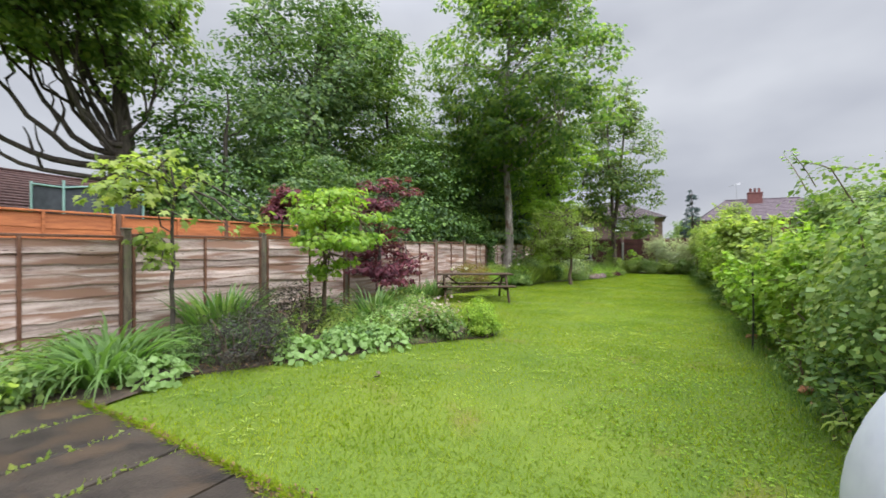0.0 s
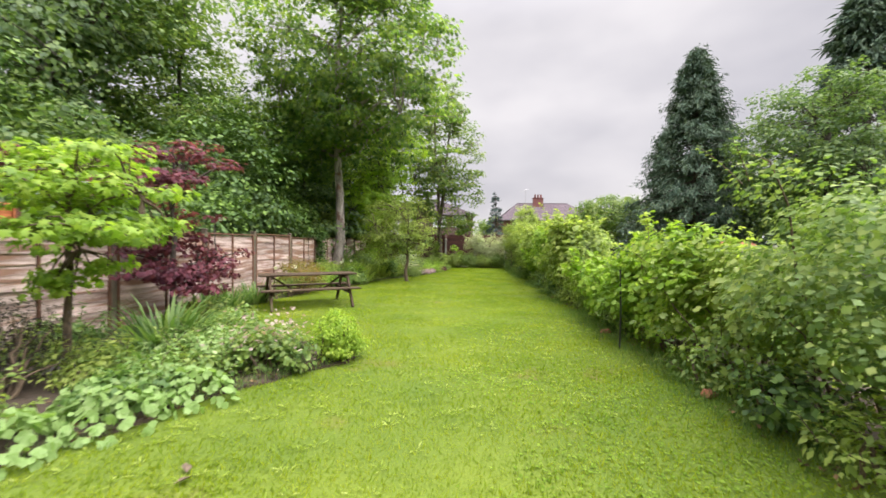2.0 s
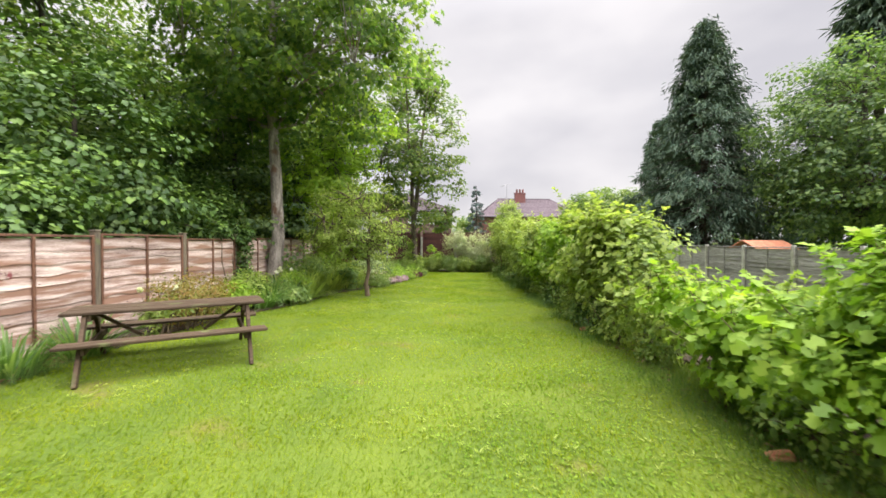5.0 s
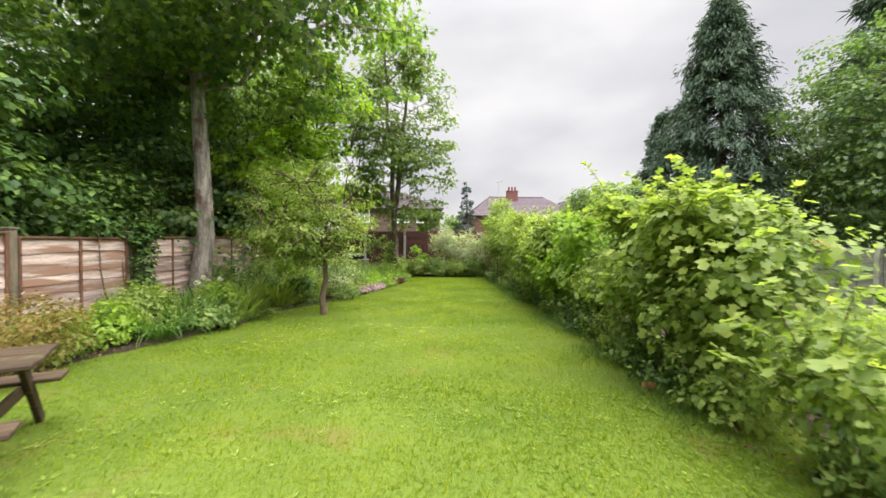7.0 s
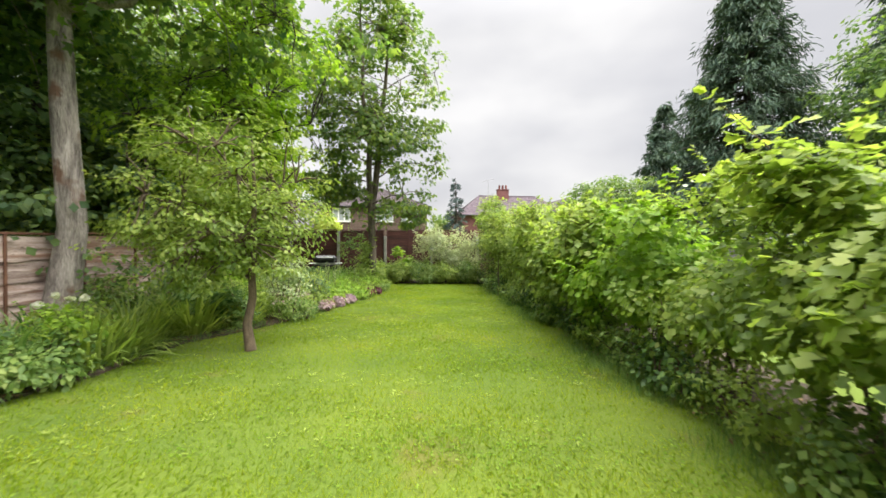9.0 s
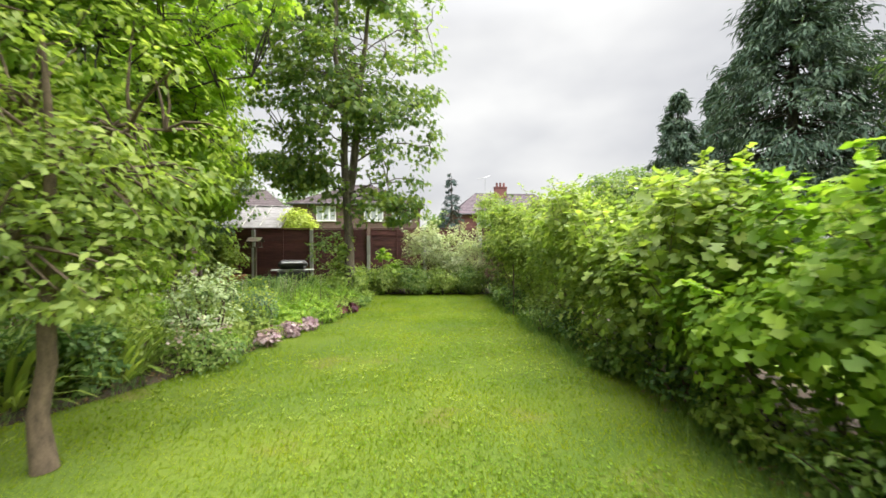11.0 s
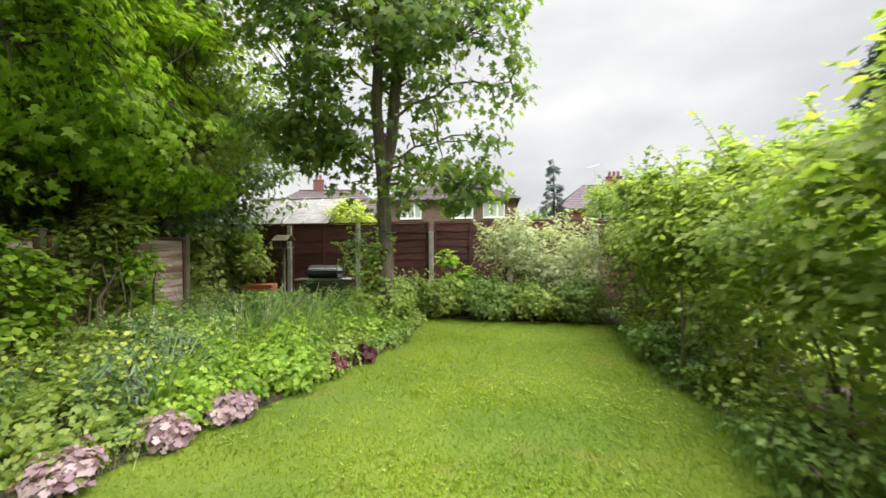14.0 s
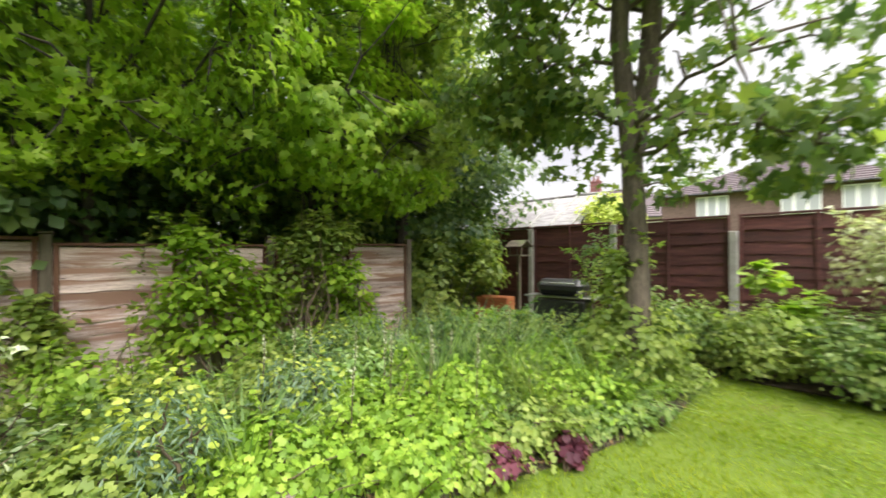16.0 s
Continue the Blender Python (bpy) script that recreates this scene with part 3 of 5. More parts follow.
def bed(name, label, outline, seed):
    """A raised strip of soil with a crumbling edge."""
    r = rng(seed)
    pts = []
    for a, b in zip(outline, outline[1:] + outline[:1]):
        a, b = np.array(a), np.array(b)
        k = max(2, int(np.linalg.norm(b - a) / 0.25))
        for t in np.linspace(0, 1, k, endpoint=False):
            pts.append(a + (b - a) * t + r.normal(0, 0.02, 2))
    bm = bmesh.new()
    low = [bm.verts.new((p[0], p[1], -0.05)) for p in pts]
    c = np.mean(pts, axis=0)
    high = [bm.verts.new((*(p + (c - p) / np.linalg.norm(c - p) * 0.06), 0.025 + r.uniform(-0.01, 0.015))) for p in pts]
    n = len(pts)
    for i in range(n):
        bm.faces.new((low[i], low[(i + 1) % n], high[(i + 1) % n], high[i]))
    bmesh.ops.triangulate(bm, faces=[bm.faces.new(high)])
    return tagged(part(name, bm, M["soil"]), label, "soil", kind="structure")


ground_sheet()
bed("border_bed", "dark damp soil of the planted border along the fence", LAWN_LEFT[:13] + [(-6.85, 9.2), (-6.85, 0.2), (-4.9, 0.2)], 1)
bed("border_bed", "dark damp soil of the wide far border", [(-6.85, 11.0)] + LAWN_LEFT[13:] + [(-2.75, 27.9), (-9.5, 27.9), (-9.5, 25.0), (-6.85, 24.9)], 2)
bed("hedge_bed", "dark soil and leaf litter under the hedge", [(1.75, -2.0), (1.75, 9.0), (1.75, 16.0), (1.6, 22.0), (0.9, 26.5), (-2.7, 26.6), (-2.7, 28.0), (2.9, 28.0), (2.9, -2.0)], 3)


def slat_mesh(r, w, h=0.19):
    """One waney-edged board with an uneven lower edge."""
    k = 17
    x = np.linspace(-w / 2, w / 2, k)
    low = -h / 2 + sum(a * np.sin(x * r.uniform(1.5, 4.5) * f + r.uniform(0, 6.3)) for a, f in ((0.016, 1.0), (0.009, 2.3), (0.005, 4.1))) * r.uniform(0.4, 1.3) + r.normal(0, 0.003, k)
    v = []
    for i in range(k):
        v += [(x[i], 0.026, low[i]), (x[i], 0.010, low[i]), (x[i], -0.004, h / 2), (x[i], 0.008, h / 2)]
    f = []
    for i in range(k - 1):
        for j in range(4):
            f.append((4 * i + j, 4 * i + (j + 1) % 4, 4 * i + 4 + (j + 1) % 4, 4 * i + 4 + j))
    f += [(3, 2, 1, 0), (4 * k - 4, 4 * k - 3, 4 * k - 2, 4 * k - 1)]
    me = bpy.data.meshes.new("slat")
    me.from_pydata(v, [], f)
    return me


def share(name, me, parent, m):
    ob = new(name, me)
    ob.parent = parent
    ob.matrix_basis = m
    return ob


def fence_panel(name, label, at, rz, width, height, mat, batten, rows, seed, base=0.08, side=1, battens=3, group=None, cap=True):
    """Overlapping horizontal boards, upright battens and a capping rail; its face looks along its own +y."""
    r = rng(seed)
    bm = box(bmesh.new(), (width, 0.07, 0.035), (0, 0.012, height + 0.014), None, 0.006)
    e = part(name, bm, batten, group)
    e.matrix_basis = pose(*at, 0, 0, rz)
    step = (height - base - 0.04) / rows
    kinds = [slat_mesh(r, width, step * 1.24) for _ in range(7)]
    for me in kinds:
        me.materials.append(mat)
    for k in range(rows):
        share("slat", kinds[r.integers(7)], e, pose(0, r.normal(0, 0.004), base + step * (k + 0.5) + r.normal(0, 0.006), r.normal(0, 1.0), r.normal(0, 0.4), 0))
    xs = {1: [0], 3: [-width / 2 + 0.03, 0, width / 2 - 0.03], 2: [-width / 2 + 0.03, width / 2 - 0.03]}[battens]
    for x in xs:
        part("batten", boxed((0.042, 0.026, height - base), (x, 0.038, base + (height - base) / 2), None, 0.004), batten, e)
    return e


def fence_post(label, at, size, height, mat, group, name="fence_post", cap=True):
    bm = boxed((size, size, height), (0, 0, height / 2), None, 0.008)
    if cap:
        box(bm, (size * 1.2, size * 1.2, 0.03), (0, 0, height + 0.012), None, 0.008)
    ob = part(name, bm, mat, group)
    ob.matrix_basis = pose(*at)
    return ob


garden_fence = thing("garden_fence", "weathered pinkish waney-lap garden fence with dark battens", "fence")
orange_fence = thing("orange_fence", "orange-stained lap fence of the neighbouring garden", "fence")
red_fence = thing("red_fence", "red-brown stained lap fence with concrete posts at the end", "fence")
grey_fence = thing("grey_fence", "silver-grey weathered fence of the neighbouring garden", "fence")
POSTS = [-6.1, -3.9, -1.65, 0.57, 2.8, 5.03, 7.27, 9.49, 11.43, 13.5, 15.5, 17.85, 20.3, 22.5, 24.8]
for k, (a, b) in enumerate(zip(POSTS, POSTS[1:])):
    fence_panel("fence_panel", "weathered pinkish waney-lap fence panel with dark battens", (FENCE_X, (a + b) / 2, 0.0), -90, b - a - 0.10, FENCE_TOP - 0.06 + 0.03 * ((k * 7) % 3 - 1), M["larch"], M["batten"], 10, 30 + k, group=garden_fence)
for y in POSTS:
    fence_post("square weathered timber fence post beside larch panels", (FENCE_X, y, -0.02), 0.10, FENCE_TOP + 0.05, M["post"], garden_fence)

# the neighbour's orange fence, standing higher
for k, y in enumerate([-4.6, -2.6, -0.6, 1.4, 3.4, 5.4]):
    fence_panel("fence_panel", "orange-stained lap fence panel of the neighbouring garden", (-8.7, y + 1.0, 0), -90, 1.92, 2.04, M["orange"], M["orange"], 10, 60 + k, group=orange_fence, cap=True)
for y in [-4.6, -2.6, -0.6, 1.4, 3.4, 5.4, 7.4]:
    fence_post("brown timber post of the orange fence", (-8.7, y, 0), 0.09, 2.08, M["batten"], orange_fence, cap=False)

# red-brown fence across the end
REDS = [-8.9, -6.95, -5.0, -3.05, -1.1, 0.85, 2.8, 4.75]
for k, (a, b) in enumerate(zip(REDS, REDS[1:])):
    fence_panel("fence_panel", "red-brown stained lap fence panel at the garden's end", ((a + b) / 2, 28.35, 0), 180, b - a - 0.11, 2.08, M["redboard"], M["redboard"], 11, 80 + k, group=red_fence)
for x in REDS:
    fence_post("grey concrete post of the red-brown fence", (x, 28.30, 0), 0.11, 1.85 if x > -4 else 2.05, M["concrete"], red_fence, cap=False)

# silvered fence beyond the hedge
GREYS = [3.2 + 2.0 * k for k in range(13)]
for k, y in enumerate(GREYS[:-1]):
    fence_panel("fence_panel", "silver-grey weathered fence panel of the neighbouring garden", (8.6, y + 1.0, 0), 90, 1.9, 1.42, M["grey"], M["grey"], 9, 100 + k, group=grey_fence, battens=3)
for y in GREYS:
    fence_post("pale concrete post of the silvered fence", (8.56, y, 0), 0.10, 1.5, M["concrete"], grey_fence, cap=False)


# ---------------------------------------------------------------- houses and distance
def hip_house(name, label, at, rz, w, d, eaves, ridge, roof, wall, windows, chimneys=(), over=0.35, gable=None, ridge_in=None):
    """A house with brick walls, windows in frames, a hipped tile roof laid in courses and chimneys."""
    e = thing(name, label, "house", at, rz)
    part("wall", boxed((w, d, eaves), (0, 0, eaves / 2)), wall, e)
    inn = d / 2 if ridge_in is None else ridge_in
    courses = 14
    bm = bmesh.new()
    for k in range(courses):
        def ring(t, lift):
            x, y = w / 2 + over - t * (inn + over), (d / 2 + over) * (1 - t)
            z = eaves - 0.05 + (ridge - eaves + 0.05) * t + lift
            return [bm.verts.new(p) for p in ((-x, -y, z), (x, -y, z), (x, y, z), (-x, y, z))]
        a, b, c = ring(k / courses, 0.0), ring(k / courses, 0.05), ring((k + 1) / courses, 0.0)
        for i in range(4):
            j = (i + 1) % 4
            bm.faces.new((a[i], a[j], b[j], b[i]))
            bm.faces.new((b[i], b[j], c[j], c[i]))
    bmesh.ops.remove_doubles(bm, verts=bm.verts[:], dist=0.001)
    part("roof", bm, roof, e)
    part("ridge_tile", boxed((max(0.3, w - 2 * inn), 0.22, 0.12), (0, 0, ridge + 0.02), None, 0.03), roof, e)
    g = part("gutter", boxed((w + 2 * over, 0.10, 0.10), (0, -d / 2 - over, eaves - 0.10), None, 0.02), M["blackmetal"], e, "black gutter")
    for x, z, ww, hh, lights in windows:
        fr = part("window", boxed((ww, 0.08, hh), (x, -d / 2 - 0.03, z), None, 0.01), M["whitepaint"], e, "white framed window")
        for k in range(lights):
            pw = ww / lights - 0.12
            part("pane", boxed((pw, 0.03, hh - 0.14), (x - ww / 2 + (k + 0.5) * ww / lights, -d / 2 - 0.065, z)), M["glass"], fr)
        part("sill", boxed((ww + 0.1, 0.12, 0.07), (x, -d / 2 - 0.06, z - hh / 2 - 0.03), None, 0.01), M["whitepaint"], fr)
    for x, y, top, n in chimneys:
        c = part("chimney", boxed((0.42 * n + 0.2, 0.55, top - eaves), (x, y, (top + eaves) / 2), None, 0.02), M["brick"], e, "dark red brick chimney stack")
        part("chimney_band", boxed((0.42 * n + 0.3, 0.65, 0.14), (x, y, top), None, 0.02), M["brick"], c)
        for k in range(n):
            bm = bmesh.new()
            bmesh.ops.create_cone(bm, cap_ends=True, segments=10, radius1=0.15, radius2=0.12, depth=0.55, matrix=Matrix.Translation((x + (k - (n - 1) / 2) * 0.42, y, top + 0.3)))
            part("chimney_pot", bm, M["brick"], c)
    return e


# far house with the tall chimney
far = hip_house("far_house", "far brick house with a purple-grey hipped tile roof", (8.9, 63, 0), 4, 13.5, 9.0, 4.9, 7.6, M["purpletile"], M["brick"], [(-3.2, 4.0, 2.4, 1.2, 3), (3.4, 4.0, 2.4, 1.2, 3)], [(-0.8, -0.8, 8.3, 3)], ridge_in=3.0)
bm = bmesh.new()
for a, b, c in (((3.6, -5.6, 4.7), (8.4, -5.6, 4.7), (6.0, -5.6, 7.0)),):
    v = [bm.verts.new(p) for p in (a, b, c)] + [bm.verts.new((p[0], 0.5, p[2])) for p in (a, b, c)]
    bm.faces.new((v[0], v[1], v[2]))
    bm.faces.new((v[0], v[2], v[5], v[3]))
    bm.faces.new((v[1], v[4], v[5], v[2]))
    bm.faces.new((v[3], v[5], v[4]))
    bm.faces.new((v[0], v[3], v[4], v[1]))
part("side_roof", bm, M["purpletile"], far)
tubes("aerial", [([(-2.6, -0.6, 7.5), (-2.6, -0.6, 9.6)], [0.03, 0.02]), ([(-3.4, -0.6, 9.3), (-1.9, -0.6, 9.7)], [0.02, 0.02]), ([(-3.2, -0.9, 9.35), (-3.2, -0.3, 9.35)], [0.015, 0.015]), ([(-2.9, -0.9, 9.43), (-2.9, -0.3, 9.43)], [0.015, 0.015])], M["steel"], far, 5)

# houses behind the red fence
hip_house("brick_house", "brick house with a grey-brown hipped roof behind the red fence", (-6.55, 51, 0), 3, 10.0, 8.5, 4.8, 6.8, M["rooftile"], M["brownbrick"], [(1.3, 4.0, 1.5, 1.15, 3), (3.5, 4.0, 1.5, 1.15, 3), (-2.4, 4.0, 1.5, 1.15, 3)], (), ridge_in=4.0)
hip_house("bungalow", "pale rendered house with a pinkish tile roof beyond the fence", (-21.8, 60, 0), 12, 13, 8, 4.6, 7.6, M["rooftile"], M["render"], [(2.0, 3.4, 2.0, 1.2, 2)], [(-1.2, 0, 8.7, 2)], ridge_in=3.2)
# garage and trampoline beyond the orange fence
hip_house("neighbour_house", "low white house with a dark red-brown tile roof", (-24.2, 6.6, 0), -78, 9.5, 7.0, 2.9, 4.7, M["redtile"], M["whitepaint"], [(0, 1.9, 1.6, 1.1, 2)], ridge_in=1.2)
# our own house behind the camera
home = hip_house("home_house", "brick house standing at the garden's near end", (-1.5, -8.5, 0), 180, 13, 8, 5.0, 7.6, M["rooftile"], M["brick"], [(-3.4, 3.8, 1.8, 1.3, 2), (2.0, 3.8, 1.8, 1.3, 2), (2.0, 1.3, 1.8, 1.3, 2)], [(2, 0, 8.6, 2)])


def trampoline(at):
    e = thing("trampoline", "trampoline with dark safety netting and pale green poles", "trampoline", at)
    R, k = 1.15, 8
    ang = [math.tau * i / k for i in range(k)]
    ring = [(R * math.cos(a), R * math.sin(a)) for a in ang]
    for x, y in ring:
        tubes("pole", [([(x, y, 0), (x, y, 1.6), (x, y, 3.05)], [0.025] * 3)], M["greenpole"], e, 7)
    tubes("top_rail", [([(x, y, 3.0 - 0.12 * (i % 2)) for i, (x, y) in enumerate(ring + ring[:1])], [0.022] * (k + 1))], M["greenpole"], e, 6)
    v = [(x * 0.98, y * 0.98, z) for z in (0.85, 2.95) for x, y in ring]
    ob = mesh_object("netting", np.array(v), np.array([(i, (i + 1) % k, (i + 1) % k + k, i + k) for i in range(k)]), M["net"], e)
    sol = ob.modifiers.new("thickness", "SOLIDIFY")
    sol.thickness = 0.01
    bm = bmesh.new()
    bmesh.ops.create_cone(bm, cap_ends=True, segments=24, radius1=R, radius2=R, depth=0.06, matrix=Matrix.Translation((0, 0, 0.82)))
    part("bed", bm, M["net"], e)
    return e


trampoline((-13.2, 4.6, 0))

# ---------------------------------------------------------------- patio and the pale cover by the door
def patio():
    e = thing("patio", "dark wet stone patio slabs with weedy joints", "patio", (0, 0, 0), kind="structure")
    r = rng(5)
    for j in range(4):
        for k in range(1, 11):
            bm = boxed((0.625, 0.905, 0.05), (0, 0, 0), None, 0.010)
            for v in bm.verts:
                v.co += Vector((r.normal(0, 0.006), r.normal(0, 0.006), r.normal(0, 0.003)))
            ob = part("slab", bm, M["slab"], e)
            ob.matrix_basis = pose(-5.32 + 0.648 * k, 1.135 - 0.925 * j, 0.010 + r.normal(0, 0.003), r.normal(0, 0.5), r.normal(0, 0.5), r.normal(0, 0.5))
    return e


patio()
bm = bmesh.new()
bmesh.ops.create_uvsphere(bm, u_segments=40, v_segments=24, radius=1)
for v in bm.verts:
    x, y, z = v.co
    if z < 0:
        f = math.hypot(x, y) or 1
        v.co = (x / f * 0.52 * min(1, f * 6), y / f * 0.52 * min(1, f * 6), 0.4 + 0.4 * z)
    else:
        v.co = (x * 0.52, y * 0.52, 0.4 + 0.75 * z)
    fold = 0.010 * math.sin(9 * math.atan2(y, x)) * (v.co.z < 0.6)
    v.co.x, v.co.y = v.co.x * (1 + fold), v.co.y * (1 + fold)
ob = part("garden_cover", bm, M["greycover"], smooth=True)
ob.matrix_basis = pose(1.07, 2.1, 0)
tagged(ob, "smooth pale grey domed fabric cover beside the hedge", "cover")

# ---------------------------------------------------------------- picnic table
def picnic_table(at, rz):
    e = thing("picnic_table", "weathered dark timber picnic table with attached benches", "table", at, rz)
    L, r = 2.15, rng(77)
    for k in range(5):
        part("tabletop_plank", boxed((L + r.normal(0, 0.006), 0.134, 0.036), (0, (k - 2) * 0.142, 0.735 + r.normal(0, 0.002)), None, 0.007), M["table"], e)
    for s in (-1, 1):
        for k in range(2):
            part("seat_plank", boxed((L - 0.03 + r.normal(0, 0.006), 0.12, 0.036), (0, s * (0.545 + 0.128 * k), 0.425), None, 0.007), M["table"], e)
        for x in (-0.86, 0.86):
            lean = math.atan2(0.53, 0.70)
            part("leg", boxed((0.045, 0.10, 0.88), (x, s * 0.535, 0.345), Matrix.Rotation(s * lean, 4, "X"), 0.006), M["table"], e)
    for x in (-0.86, 0.86):
        s = 1 if x > 0 else -1
        xx = x - 0.046 * s
        part("cross_bar", boxed((0.04, 1.34, 0.09), (xx, 0, 0.362), None, 0.006), M["table"], e)
        part("top_bar", boxed((0.04, 0.66, 0.08), (xx, 0, 0.678), None, 0.006), M["table"], e)
        part("brace", boxed((0.56, 0.06, 0.035), (s * 0.57, 0, 0.53), Matrix.Rotation(s * math.radians(-35), 4, "Y"), 0.005), M["table"], e)
    return e


picnic_table((-5.07, 10.57, 0.0), 32.1)

# ---------------------------------------------------------------- trees
tree("sycamore", "tall sycamore with a pale scarred trunk and dense crown", "tree", (-6.70, 17.2, 0), 15.0, 0.185,
     [(-6.2, 17.2, 9.5, 4.3, 4.2, 4.6), (-5.2, 17.8, 7.0, 4.2, 4.2, 2.3), (-5.9, 17.2, 12.8, 2.6, 2.6, 2.8), (-7.6, 17.8, 6.4, 3.0, 3.2, 2.4)], 540, 56, 0.19, "palmate", M["sycamore"], M["bark"], 0.78, 34, 11, (0.12, 0.1), 0.33, gap=-0.45, shell=0.45, flat=0.30)
tree("young_sycamore", "young twin-stemmed sycamore with an airy crown", "tree", (-3.2, 25.3, 0), 11.2, 0.125,
     [(-2.9, 25.4, 7.2, 2.4, 2.4, 3.2), (-2.7, 25.4, 4.7, 2.1, 2.0, 1.3), (-2.8, 25.4, 9.4, 1.5, 1.5, 1.8), (-4.5, 25.0, 6.4, 1.6, 1.5, 2.4), (-4.4, 25.0, 3.6, 1.3, 1.1, 0.8)], 400, 31, 0.16, "palmate", M["youngsycamore"], M["youngbark"], 0.48, 38, 12, (-0.35, -0.2), 0.15, gap=-0.5, shell=0.25, fork=(0.75, 0.6), limb_r=0.26, up=0.25, flat=0.4, sure=([(-4.2, 25.0, 3.3, 1.1, 0.9, 0.8), (-2.2, 25.2, 2.9, 1.2, 1.0, 0.7), (-2.0, 25.6, 2.4, 0.8, 0.7, 0.4), (-3.1, 25.1, 2.5, 0.5, 0.5, 0.5)], 46))
tree("apple_sapling", "small fruit tree with a slim trunk standing on the lawn", "tree", (-3.78, 16.95, 0), 3.2, 0.055,
     [(-4.1, 17.0, 2.4, 1.4, 1.4, 1.0), (-4.6, 17.0, 1.6, 1.1, 1.1, 0.7), (-3.5, 16.9, 1.7, 0.8, 0.9, 0.6)], 280, 44, 0.082, "oval", M["fresh"], M["twig"], 0.26, 10, 13, (0.05, 0), 0.32, gap=-0.4, shell=0.2)
# the neighbour's trees behind the fence
broad = tree("broad_tree", "old broad tree with dark bare spreading limbs", "tree", (-15.2, 6.05, 0), 10.5, 0.42,
     [(-16.0, 4.0, 10.2, 4.4, 4.6, 2.9), (-14.2, 2.6, 9.6, 3.0, 3.0, 2.2), (-15.0, 6.2, 8.6, 2.0, 1.9, 2.4), (-15.4, 1.2, 7.0, 1.3, 1.6, 0.7), (-15.6, 2.8, 8.3, 2.6, 2.6, 1.5)], 700, 46, 0.20, "broad", M["mid"], M["darkbark"], 0.7, 14, 14, (-0.3, 0), 0.40, gap=-0.5, limb_r=0.24, up=1.5, shell=0.3)
# its heavy boughs sweep out low over the neighbouring garden, then rise
for k, (z0, reach, z1, rad, side) in enumerate([(3.5, 3.6, 4.7, 0.10, 0.2), (3.9, 3.9, 5.9, 0.13, -0.5), (4.2, 3.3, 6.9, 0.12, 0.3), (4.5, 2.7, 7.8, 0.11, -0.4), (4.8, 1.9, 8.2, 0.10, 0.5), (4.6, 1.1, 8.0, 0.10, 0.0), (4.9, -1.0, 7.6, 0.10, 0.3), (4.3, -1.8, 6.6, 0.08, -0.3)]):
    r = rng(1400 + k)
    t = np.linspace(0, 1, 9)
    out = reach * t
    up_ = z0 + (z1 - z0) * t ** 2.1 + 0.10 * np.sin(7 * t + k)
    line = np.stack([-0.1 - 0.37 * out + side * t + r.normal(0, 0.05, 9), -0.93 * out + r.normal(0, 0.05, 9), up_], 1)
    tubes("limb", [(line, np.linspace(rad, 0.03, 9))], M["darkbark"], broad, 8)
    for j in (4, 6, 7):
        q = line[j] + np.array([r.normal(0, 0.4), r.normal(0, 0.5) - 0.3 * np.sign(reach), r.uniform(0.7, 1.7)])
        tubes("branch", [(bent(line[j], q, 0.12, r, 6, 0.25), np.linspace(0.045, 0.012, 6))], M["darkbark"], broad, 5)
tree("oak", "big oak with an open grey-green crown", "tree", (-15.0, 13.6, 0), 14.0, 0.38,
     [(-15.0, 13.6, 9.0, 4.6, 4.6, 4.6), (-14.4, 11.6, 6.0, 3.2, 3.2, 3.0), (-14.6, 15.6, 11.0, 2.8, 2.8, 2.8)], 560, 64, 0.195, "broad", M["dark"], M["darkbark"], 0.85, 34, 15, (0.4, 0), 0.25, gap=-0.6, shell=0.35, flat=0.34)
BACK = [(-13.4, 8.4, 7.6, "ivy", 2.8), (-10.5, 9.8, 4.6, "dark", 2.4), (-9.8, 14.2, 6.0, "ivy", 2.7), (-11.5, 18.5, 8.2, "ivy", 3.1), (-9.0, 19.4, 7.2, "dark", 2.6), (-9.6, 22.6, 8.0, "mid", 3.0), (-12.8, 24.0, 9.5, "dark", 3.4), (-13.5, 19.5, 10.5, "dark", 3.6), (-9.9, 27.4, 9.8, "dark", 3.0), (-12.2, 27.8, 10.8, "dark", 3.2), (-10.6, 25.0, 10.2, "mid", 2.8), (-12.6, 16.4, 11.8, "mid", 3.2)]
for k, (x, y, h, m, w) in enumerate(BACK):
    tree("ivy_tree" if m == "ivy" else "background_tree", "ivy-clad dark evergreen tree behind the fence" if m == "ivy" else "dense green tree behind the fence", "tree", (x, y, 0), h, 0.16,
         [(x, y, h * 0.52, w, w, h * 0.50), (x + 0.5, y - 0.6, h * 0.30, w * 0.9, w * 0.95, h * 0.28)], 280, 66, 0.165 if k > 5 else 0.15, "broad", M[m], M["darkbark"], 0.74, 10, 40 + k, gap=-0.7, shell=0.5, twigs=False, flat=0.30)
